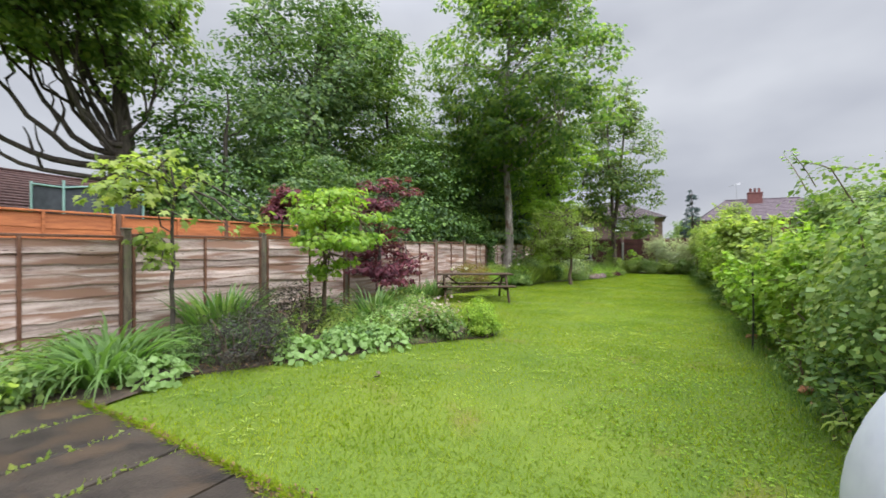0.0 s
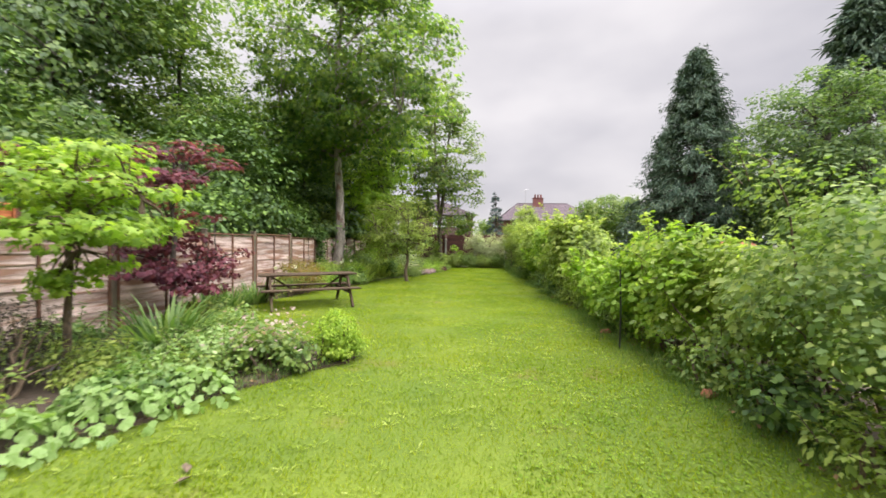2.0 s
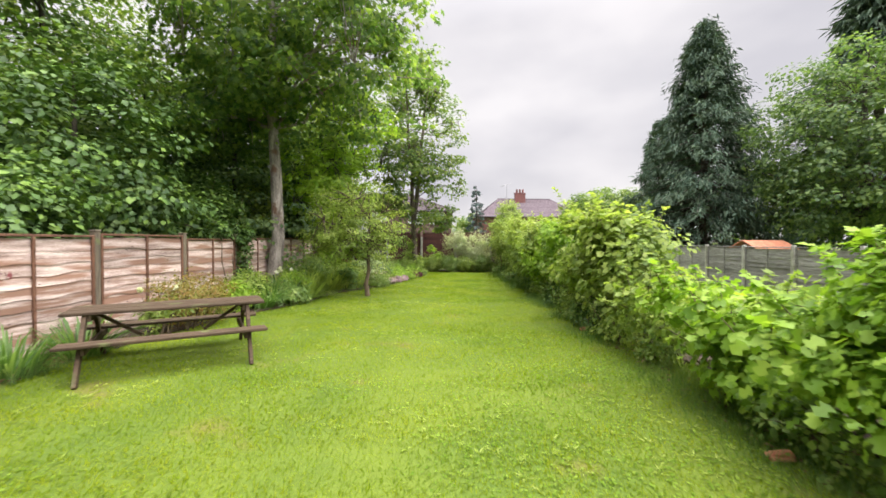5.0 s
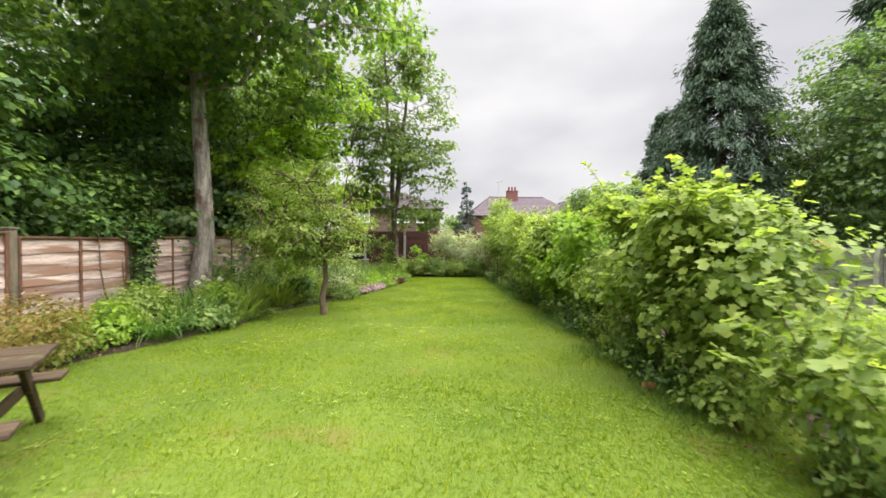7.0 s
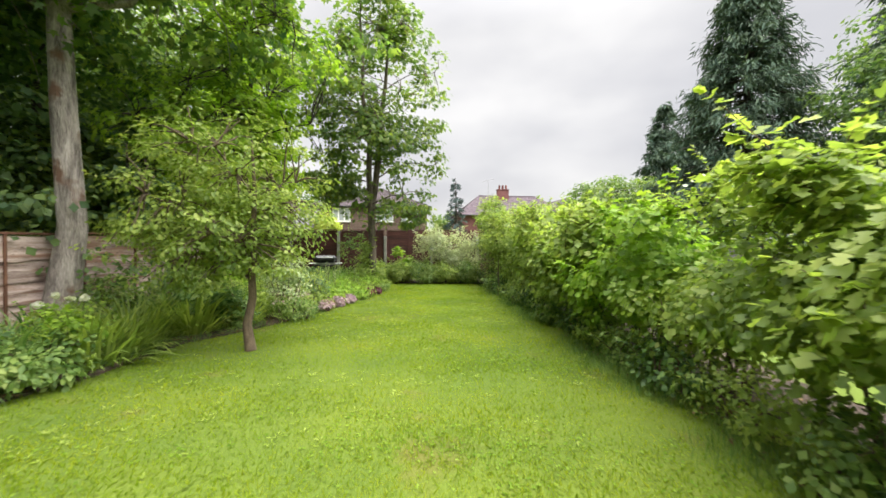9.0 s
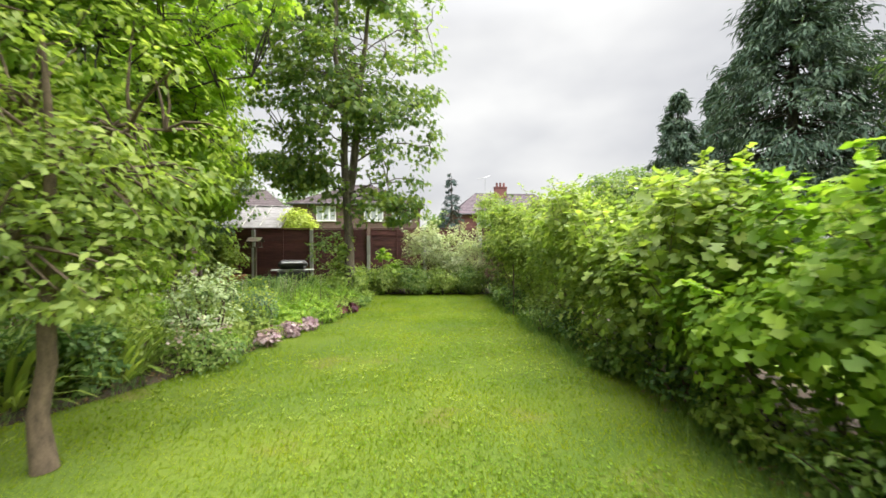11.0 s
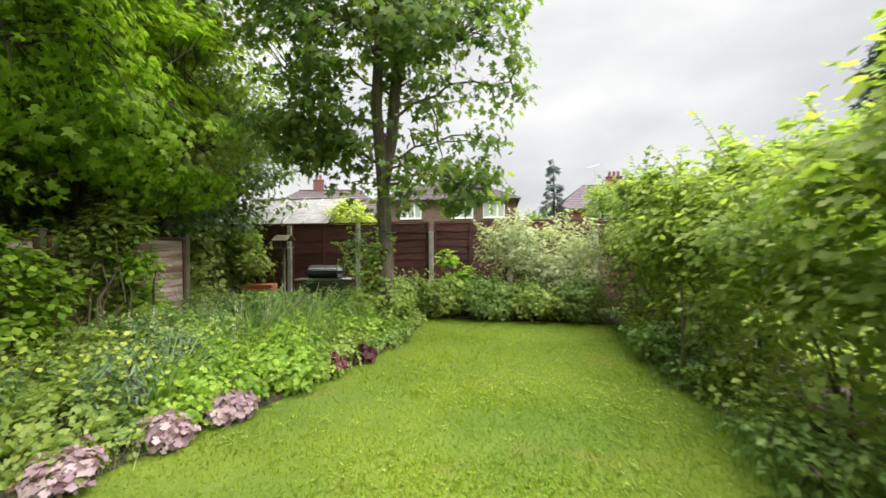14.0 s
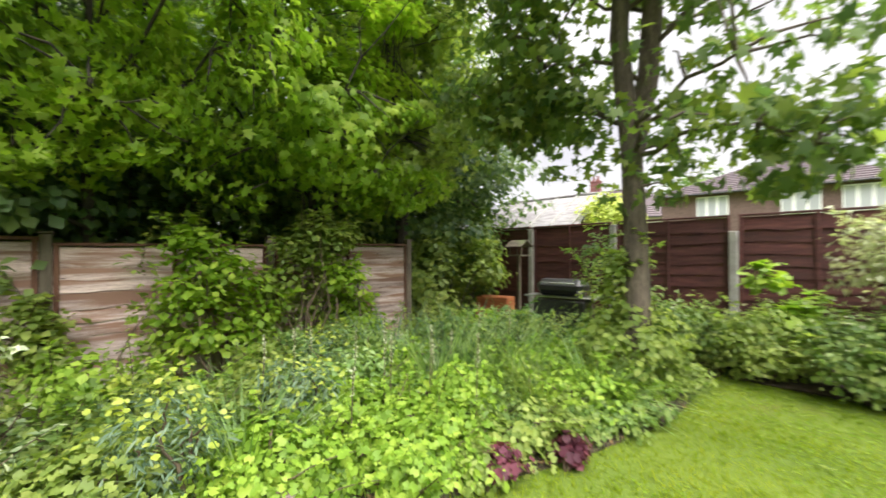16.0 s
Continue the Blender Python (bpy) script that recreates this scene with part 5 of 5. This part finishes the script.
# small plants that fill the borders between the larger ones
fill = rng(900)
for k in range(64):
    y = fill.uniform(15.0, 27.2)
    x = fill.uniform(-6.5, lawn_x(min(y, 26.0)) - 0.35)
    m = ("fresh", "mid", "lime", "fresh", "strap", "pale")[k % 6]
    h = fill.uniform(0.22, 0.5) + 0.25 * (x < -4.6)
    shrub("border_perennial", {"fresh": "fresh green leafy border perennial", "mid": "mid-green bushy border perennial", "lime": "lime-green leafy border perennial", "strap": "dark green low border perennial", "pale": "pale green soft border perennial"}[m], "plant", (x, y, 0.02),
          [(0, 0, h * 0.5, 0.42, 0.42, h * 0.5)], 48, 15, fill.uniform(0.05, 0.085), ("broad", "oval", "lobed", "oval")[k % 4], M[m], 0.15, 4, 901 + k, gap=-1, group="border perennials", sprigs=8)
for k in range(40):
    y = fill.uniform(1.0, 8.4)
    x = fill.uniform(-6.6, lawn_x(y) - 0.4)
    if -6.2 < x < -4.5 and 1.1 < y < 2.9:
        continue
    m = ("mid", "fresh", "strap", "pale")[k % 4]
    h = fill.uniform(0.2, 0.45)
    shrub("border_perennial", {"fresh": "fresh green leafy border perennial", "mid": "mid-green bushy border perennial", "strap": "dark green low border perennial", "pale": "pale green soft border perennial"}[m], "plant", (x, y, 0.02),
          [(0, 0, h * 0.5, 0.38, 0.38, h * 0.5)], 50, 16, fill.uniform(0.05, 0.075), ("broad", "oval")[k % 2], M[m], 0.14, 3, 980 + k, gap=-1, group="border perennials", sprigs=6)
for k in range(26):
    y = fill.uniform(19.0, 26.2)
    x = float(lawn_x(y)) - fill.uniform(0.12, 0.42)
    m = ("fresh", "lime", "mid")[k % 3]
    shrub("edging_perennial", {"fresh": "low fresh green plant edging the lawn", "mid": "low mid-green plant edging the lawn", "lime": "low lime-green plant edging the lawn"}[m], "plant", (x, y, 0.01), [(0, 0, 0.10, 0.24, 0.26, 0.12)], 26, 14, fill.uniform(0.045, 0.07), ("lobed", "oval")[k % 2], M[m], 0.10, 0, 1040 + k, gap=-1, group="edging plants")
# pale flower spikes rising from the ground cover
for k in range(14):
    r = rng(940 + k)
    y = r.uniform(21.0, 25.0)
    x = r.uniform(-5.2, lawn_x(y) - 0.5)
    h = r.uniform(0.7, 0.95)
    e = thing("foxtail_spike", "slender pale green flower spike in the border", "flower", (x, y, 0.0), group="flower spikes")
    tubes("stem", [([(0, 0, 0), (0.01, 0, h * 0.5), (0.02, 0.01, h)], [0.006, 0.005, 0.003])], M["twig"], e, 4)
    n = 60
    z = h * r.uniform(0.72, 1.0, n)
    a = r.uniform(0, math.tau, n)
    o = np.stack([np.cos(a), np.sin(a), np.full(n, 0.5)], 1)
    leaves("bloom", np.stack([0.015 + 0 * z, 0.008 + 0 * z, z], 1), o + r.normal(0, 0.3, (n, 3)), o, 0.024 * r.uniform(0.7, 1.2, n), "oval", M["cream"], e, "pale bell flowers")["kind"] = "stuff"
# ivy bank along the end
for k, x in enumerate([-3.3, -2.4, -1.5, -0.6, 0.3]):
    shrub("ivy_bank", "low bank of ivy and bramble leaves along the end", "shrub", (x, 26.85, 0), [(0, 0, 0.42, 0.62, 0.66, 0.42)], 170, 28, 0.07, "broad", M["fresh" if k % 2 else "mid"], 0.2, 5, 290 + k, gap=-0.6, sprigs=24, extra=(M["cream"], 120, 0.06, "oval", "pale_leaf"), group="ivy bank")
shrub("elder", "airy young elder shoots beside the tree", "shrub", (-4.0, 26.3, 0), [(0, 0, 1.2, 0.6, 0.5, 0.8)], 34, 22, 0.09, "oval", M["mid"], 0.2, 7, 298, gap=-0.4, sprigs=20)
shrub("elder", "broad-leaved lime shoots before the end fence", "shrub", (-2.2, 27.1, 0), [(0, 0, 0.9, 0.5, 0.35, 0.5)], 50, 20, 0.14, "lobed", M["lime"], 0.2, 6, 299, gap=-0.5, sprigs=10)
shrub("ivy_skirt", "ivy and leafy shoots round the foot of the tree", "shrub", (-3.25, 25.3, 0), [(0, 0, 0.5, 0.55, 0.5, 0.5), (-0.1, 0, 1.1, 0.25, 0.25, 0.5)], 130, 26, 0.085, "broad", M["fresh"], 0.17, 5, 297, gap=-0.9, sprigs=12)
shrub("dogwood", "cream variegated dogwood arching over the end fence", "shrub", (-0.45, 27.35, 0), [(0, 0, 1.45, 1.4, 0.8, 0.7), (0.6, 0, 1.0, 1.1, 0.8, 0.6), (-0.6, 0, 1.6, 0.7, 0.6, 0.5)], 320, 34, 0.085, "oval", M["cream"], 0.24, 10, 296, gap=-0.45, sprigs=40)

# ---------------------------------------------------------------- the far corner
def bird_table(at):
    e = thing("bird_table", "weathered wooden bird table on a post with struts", "bird table", at)
    part("post", boxed((0.06, 0.06, 1.45), (0, 0, 0.72), None, 0.005), M["post"], e)
    part("tray", boxed((0.36, 0.30, 0.03), (0, 0, 1.46), None, 0.004), M["post"], e)
    for x in (-0.15, 0.15):
        for y in (-0.12, 0.12):
            part("upright", boxed((0.02, 0.02, 0.2), (x, y, 1.57), None, 0.002), M["post"], e)
    for s in (-1, 1):
        part("roof_board", boxed((0.42, 0.24, 0.02), (0, s * 0.10, 1.70), Matrix.Rotation(-s * 0.6, 4, "X"), 0.003), M["post"], e)
        part("strut", boxed((0.04, 0.04, 0.36), (s * 0.12, 0, 0.13), Matrix.Rotation(-s * 0.7, 4, "Y"), 0.004), M["post"], e)
    return e


bird_table((-6.5, 27.3, 0))


def barbecue(at, rz):
    e = thing("barbecue", "black barbecue with a steel lid edge", "barbecue", at, rz)
    part("cabinet", boxed((0.9, 0.5, 0.62), (0, 0, 0.38), None, 0.02), M["blackmetal"], e)
    part("lid", boxed((0.85, 0.48, 0.28), (0, 0, 0.90), None, 0.10), M["blackmetal"], e)
    part("shelf", boxed((1.25, 0.42, 0.03), (0, -0.02, 0.74), None, 0.008), M["steel"], e, "steel side shelf")
    part("handle", boxed((0.6, 0.03, 0.03), (0, -0.28, 0.98), None, 0.01), M["steel"], e, "steel handle")
    for x in (-0.4, 0.4):
        part("leg", boxed((0.05, 0.4, 0.12), (x, 0, 0.06)), M["blackmetal"], e)
    return e


barbecue((-5.2, 26.9, 0.02), 12)

# ---------------------------------------------------------------- lawn grass
def lawn_grass():
    r = rng(400)
    n = 620000
    y = r.uniform(1.58, 26.6, n)
    x = r.uniform(-6.5, LAWN_RIGHT + 1.0, n)
    ok = (x > lawn_x(y) - 0.05)
    x, y = x[ok], y[ok]
    n = len(x)
    P = np.stack([x, y, np.full(n, -0.004)], 1)
    az = r.uniform(0, math.tau, n)
    out = np.stack([np.cos(az), np.sin(az), np.zeros(n)], 1)
    t = r.uniform(0.7, 2.6, n)[:, None]
    al = out * t + np.array([0, 0, 1.0])
    nor = -out + np.array([0, 0, 1.0]) * t
    size = 0.046 * r.uniform(0.45, 1.35, n) * (1 + 0.12 * lump(P, 5, 2.2)) * np.where(r.uniform(0, 1, n) > 0.985, 1.6, 1.0)
    e = leaves("lawn_grass", P, nor, al, size * 1.0, "blade", M["grass"])
    return tagged(e, "short lush green lawn grass blades", "grass", kind="stuff")


lawn_grass()


def clover():
    """Broad-leaved weeds scattered through the turf."""
    r = rng(401)
    n = 120000
    y, x = r.uniform(1.7, 26.3, n), r.uniform(-6.0, LAWN_RIGHT + 0.3, n)
    P = np.stack([x, y, np.full(n, 0.008)], 1)
    ok = (x > lawn_x(y) + 0.05) & (lump(P, 8, 1.3) + 0.5 * lump(P, 9, 5.0) + 0.25 * (x + 2.5) + r.normal(0, 0.35, n) > 0.75)
    P = P[ok]
    n = len(P)
    P[:, 2] += r.uniform(-0.01, 0.015, n)
    e = leaves("clover", P, np.array([0, 0, 1.0]) + r.normal(0, 0.22, (n, 3)), r.normal(size=(n, 3)), 0.026 * r.uniform(0.5, 1.4, n), "broad", M["clover"])
    return tagged(e, "small clover leaves growing through the lawn", "weeds", kind="stuff")


clover()


def coarse_tufts():
    """Pale coarse grass tufts and rosettes standing a little proud of the turf."""
    r = rng(407)
    n, per = 3400, 9
    y, x = r.uniform(1.8, 26.2, n), r.uniform(-6.0, LAWN_RIGHT + 0.2, n)
    C = np.stack([x, y, np.zeros(n)], 1)
    C = C[(x > lawn_x(y) + 0.1) & (lump(C, 14, 1.7) + r.normal(0, 0.4, n) > 0.2)]
    P = np.repeat(C, per, axis=0)
    n = len(P)
    az = r.uniform(0, math.tau, n)
    out = np.stack([np.cos(az), np.sin(az), np.zeros(n)], 1)
    al = out + np.array([0, 0, 1.0]) * r.uniform(0.15, 0.9, n)[:, None]
    P = P + out * r.uniform(0, 0.035, n)[:, None] + np.array([0, 0, 0.012])
    e = leaves("coarse_tufts", P, np.array([0, 0, 1.0]) - 0.4 * out, al, 0.048 * r.uniform(0.5, 1.4, n), "narrow", M["tuft"])
    return tagged(e, "pale coarse grass tufts scattered through the lawn", "grass", kind="stuff")


coarse_tufts()


def joint_weeds():
    r = rng(402)
    n = 3600
    col = -5.644 + 0.648 * r.integers(0, 9, n)
    P = np.stack([col + r.normal(0, 0.022, n), r.uniform(-0.8, 1.6, n), np.full(n, 0.012)], 1)
    P = P[lump(P, 3, 3.0) > -0.3]
    n = len(P)
    e = leaves("joint_weeds", P, r.normal(size=(n, 3)), r.normal(0, 0.8, (n, 3)) + np.array([0, 0, 0.7]), 0.05 * r.uniform(0.5, 1.3, n), "oval", M["fresh"])
    return tagged(e, "green weeds and moss growing in the slab joints", "weeds", kind="stuff")


joint_weeds()


def long_grass():
    """Uncut grass standing under the hedge's skirt and round the feet of trees and fence posts."""
    r = rng(404)
    n = 34000
    y = r.uniform(2.6, 26.2, n)
    x = np.where(r.uniform(0, 1, n) < 0.8, 1.25 + r.normal(0, 0.22, n) - 0.012 * y, lawn_x(y) - 0.05 + r.normal(0, 0.05, n))
    P = np.stack([x, y, np.full(n, 0.0)], 1)
    P = P[lump(P, 12, 2.5) > -0.7]
    n = len(P)
    out = r.normal(0, 0.35, (n, 3)) + np.array([0, 0, 1.0])
    size = 0.115 * r.uniform(0.4, 1.5, n) * (1 + 0.3 * lump(P, 13, 1.8))
    e = leaves("long_grass", P, r.normal(size=(n, 3)) * np.array([1, 1, 0.2]), out, size, "fine", M["strap"])
    return tagged(e, "long uncut grass standing along the hedge foot", "grass", kind="stuff")


long_grass()


def slab_edge_growth():
    """Grass, moss and dead bits creeping from the lawn over the slabs' outer edges."""
    r = rng(403)
    edge = [(-4.75, 1.60), (-3.6, 1.62), (-2.2, 1.60), (0.9, 1.62)]
    pts = []
    for a, b in zip(edge, edge[1:]):
        a, b = np.array(a), np.array(b)
        k = int(np.linalg.norm(b - a) * 1500)
        pts.append(a + (b - a) * r.uniform(0, 1, k)[:, None])
    P = np.concatenate(pts)
    n = len(P)
    q = np.concatenate([P, np.zeros((n, 1))], 1)
    reach = 0.035 + 0.045 * np.clip(lump(q, 7, 4.0), -0.6, 1.2) + 0.02 * lump(q, 8, 15.0)
    way = r.normal(0, 0.6, (n, 2)) - np.array([0.45, 0.55])
    P = np.concatenate([P + way * np.abs(reach)[:, None] + r.normal(0, 0.012, (n, 2)), np.full((n, 1), 0.034)], 1)
    half = r.uniform(0, 1, n) < 0.82
    for nm, lab, cat, ok, shape, size, mat in (("edge_grass", "ragged grass creeping over the slab edges", "grass", half, "blade", 0.055, "grass"), ("edge_thatch", "dead thatch and moss along the slab edges", "moss", ~half, "oval", 0.035, "litter")):
        p = P[ok]
        k = len(p)
        al = r.normal(0, 0.7, (k, 3)) + np.array([-0.4, -0.5, 0.6])
        tagged(leaves(nm, p, r.normal(0, 0.5, (k, 3)) + np.array([0, 0, 1.0]), al, size * r.uniform(0.5, 1.4, k), shape, M[mat]), lab, cat, kind="stuff")


slab_edge_growth()


def shed(at, w, d, eaves, ridge):
    e = thing("shed", "garden shed with a pale grey felt roof", "shed", at)
    part("wall", boxed((w, d, eaves), (0, 0, eaves / 2)), M["redboard"], e)
    a = math.atan2(ridge - eaves, d / 2)
    for s in (-1, 1):
        part("roof_panel", boxed((w + 0.3, d / 2 / math.cos(a) + 0.15, 0.05), (0, s * d / 4, (eaves + ridge) / 2 + 0.03), Matrix.Rotation(-s * a, 4, "X"), 0.01), M["grey"], e)
    for x in np.linspace(-w / 2, w / 2, 6):
        part("roof_batten", boxed((0.04, d / 2 / math.cos(a) + 0.1, 0.03), (x, -d / 4, (eaves + ridge) / 2 + 0.075), Matrix.Rotation(a, 4, "X"), 0.005), M["concrete"], e)
    return e


shed((-8.1, 30.6, 0), 3.2, 2.6, 2.15, 3.0)
ob = part("planter_box", boxed((0.75, 0.4, 0.55), (0, 0, 0.275), None, 0.02), M["orange"])
ob.matrix_basis = pose(-7.2, 27.35, 0.02, 0, 0, 15)
tagged(ob, "orange-red wooden planter box beside the bird table", "planter")
for k, (x, y) in enumerate([(1.12, 5.35), (1.0, 12.5), (1.05, 8.2)]):
    r = rng(500 + k)
    bm = boxed((0.16, 0.09, 0.07), (0, 0, 0.03), None, 0.015)
    for v in bm.verts:
        v.co += Vector(r.normal(0, 0.006, 3))
    ob = part("old_brick", bm, M["terracotta"])
    ob.matrix_basis = pose(x, y, 0, 8, 12, 40 + 60 * k)
    tagged(ob, "broken orange brick lying under the hedge", "brick", "loose bricks")

for x, y, h in ((0.92, 7.2, 1.12), (0.8, 22.9, 1.1)):
    ob = tubes("plant_stake", [([(0, 0, -0.02), (0.01, 0, h * 0.5), (0.0, 0.01, h)], [0.014, 0.013, 0.012])], M["blackmetal"] if y < 20 else M["twig"], sides=7)
    ob.matrix_basis = pose(x, y, 0)
    tagged(ob, "thin dark plant stake standing in the hedge front", "stake", "plant stakes")


def peony(at, seed):
    """Leafy stems, each with one round white bloom."""
    r = rng(seed)
    e = shrub("peony", "leafy perennial with round white blooms by the fence", "plant", at, [(0, 0, 0.35, 0.35, 0.35, 0.32)], 60, 20, 0.08, "oval", M["fresh"], 0.15, 5, seed, gap=-1)
    for k in range(4):
        x, y, z = r.normal(0, 0.2), r.normal(0, 0.2), r.uniform(0.7, 0.85)
        tubes("flower_stem", [([(x * 0.5, y * 0.5, 0.1), (x, y, z)], [0.005, 0.004])], M["twig"], e, 4)
        n = 40
        u = unit(r, n)
        leaves("bloom", np.array([x, y, z]) + u * 0.02, u + r.normal(0, 0.3, (n, 3)), r.normal(size=(n, 3)), 0.06 * r.uniform(0.7, 1.1, n), "round", M["white"], e, "round white bloom")
    return e


peony((-6.15, 16.7, 0), 600)
peony((-6.2, 12.0, 0), 601)


def fallen_leaf(at, rz):
    ob = mesh_object("fallen_leaf", np.array([(0, 0, 0.004), (-0.03, 0.05, 0.03), (0, 0.12, 0.015), (0.035, 0.05, 0.012), (0.0, 0.05, 0.006)]), np.array([(0, 4, 1), (1, 4, 2), (2, 4, 3), (3, 4, 0)]), M["twig"])
    ob.matrix_basis = pose(*at, 0, 0, rz)
    return tagged(ob, "curled dead brown leaf lying on the lawn", "leaf")


fallen_leaf((-2.94, 3.63, 0.02), 40)
fallen_leaf((-2.88, 3.60, 0.02), 160)


def playhouse(at, rz):
    """A low shed with a red pitched roof, half hidden behind the silvered fence."""
    e = thing("playhouse", "small garden playhouse with a faded red roof", "playhouse", at, rz)
    part("wall", boxed((2.2, 1.8, 1.2), (0, 0, 0.6), None, 0.01), M["grey"], e)
    for s in (-1, 1):
        part("roof_panel", boxed((2.5, 1.15, 0.05), (0, s * 0.5, 1.36), Matrix.Rotation(-s * 0.55, 4, "X"), 0.01), M["terracotta"], e)
    return e


playhouse((11.6, 22.4, 0), 20)


# fine-leaved plants and yellow heads among the ground cover
fine = rng(860)
for k in range(16):
    y = fine.uniform(20.2, 26.2)
    x = fine.uniform(-5.6, lawn_x(y) - 0.45)
    strap_clump("fennel", "soft feathery green foliage among the ground cover", "plant", (x, y, 0.02), 320, fine.uniform(0.45, 0.75), 0.28, M[("fresh", "strap", "pale")[k % 3]], 861 + k, lean=0.85, shape="fine", group="feathery plants")
for k, (x, y) in enumerate([(-4.35, 21.9), (-5.2, 22.6), (-3.9, 21.0)]):
    shrub("euphorbia", "euphorbia with blue-green leaves and acid-yellow heads", "plant", (x, y, 0.02), [(0, 0, 0.42, 0.28, 0.28, 0.28)], 40, 26, 0.075, "narrow", M["blue"], 0.14, 8, 880 + k, gap=-1, extra=(M["yellow"], 150, 0.045, "round", "flower_head"), group="euphorbias")


def leaf_litter():
    """Dead leaves and bits lying on the bare soil."""
    r = rng(890)
    n = 9000
    y = r.uniform(1.9, 27.5, n)
    left = r.uniform(0, 1, n) < 0.6
    x = np.where(left, lawn_x(y) - np.abs(r.normal(0.1, 0.5, n)), r.uniform(1.0, 2.4, n))
    P = np.stack([x, y, np.full(n, 0.045)], 1)
    P = P[(x > -6.7)]
    n = len(P)
    e = leaves("leaf_litter", P, np.array([0, 0, 1.0]) + r.normal(0, 0.4, (n, 3)), r.normal(size=(n, 3)), 0.05 * r.uniform(0.4, 1.3, n), "oval", M["litter"])
    return tagged(e, "dead brown leaves scattered on the soil", "litter", kind="stuff")


leaf_litter()
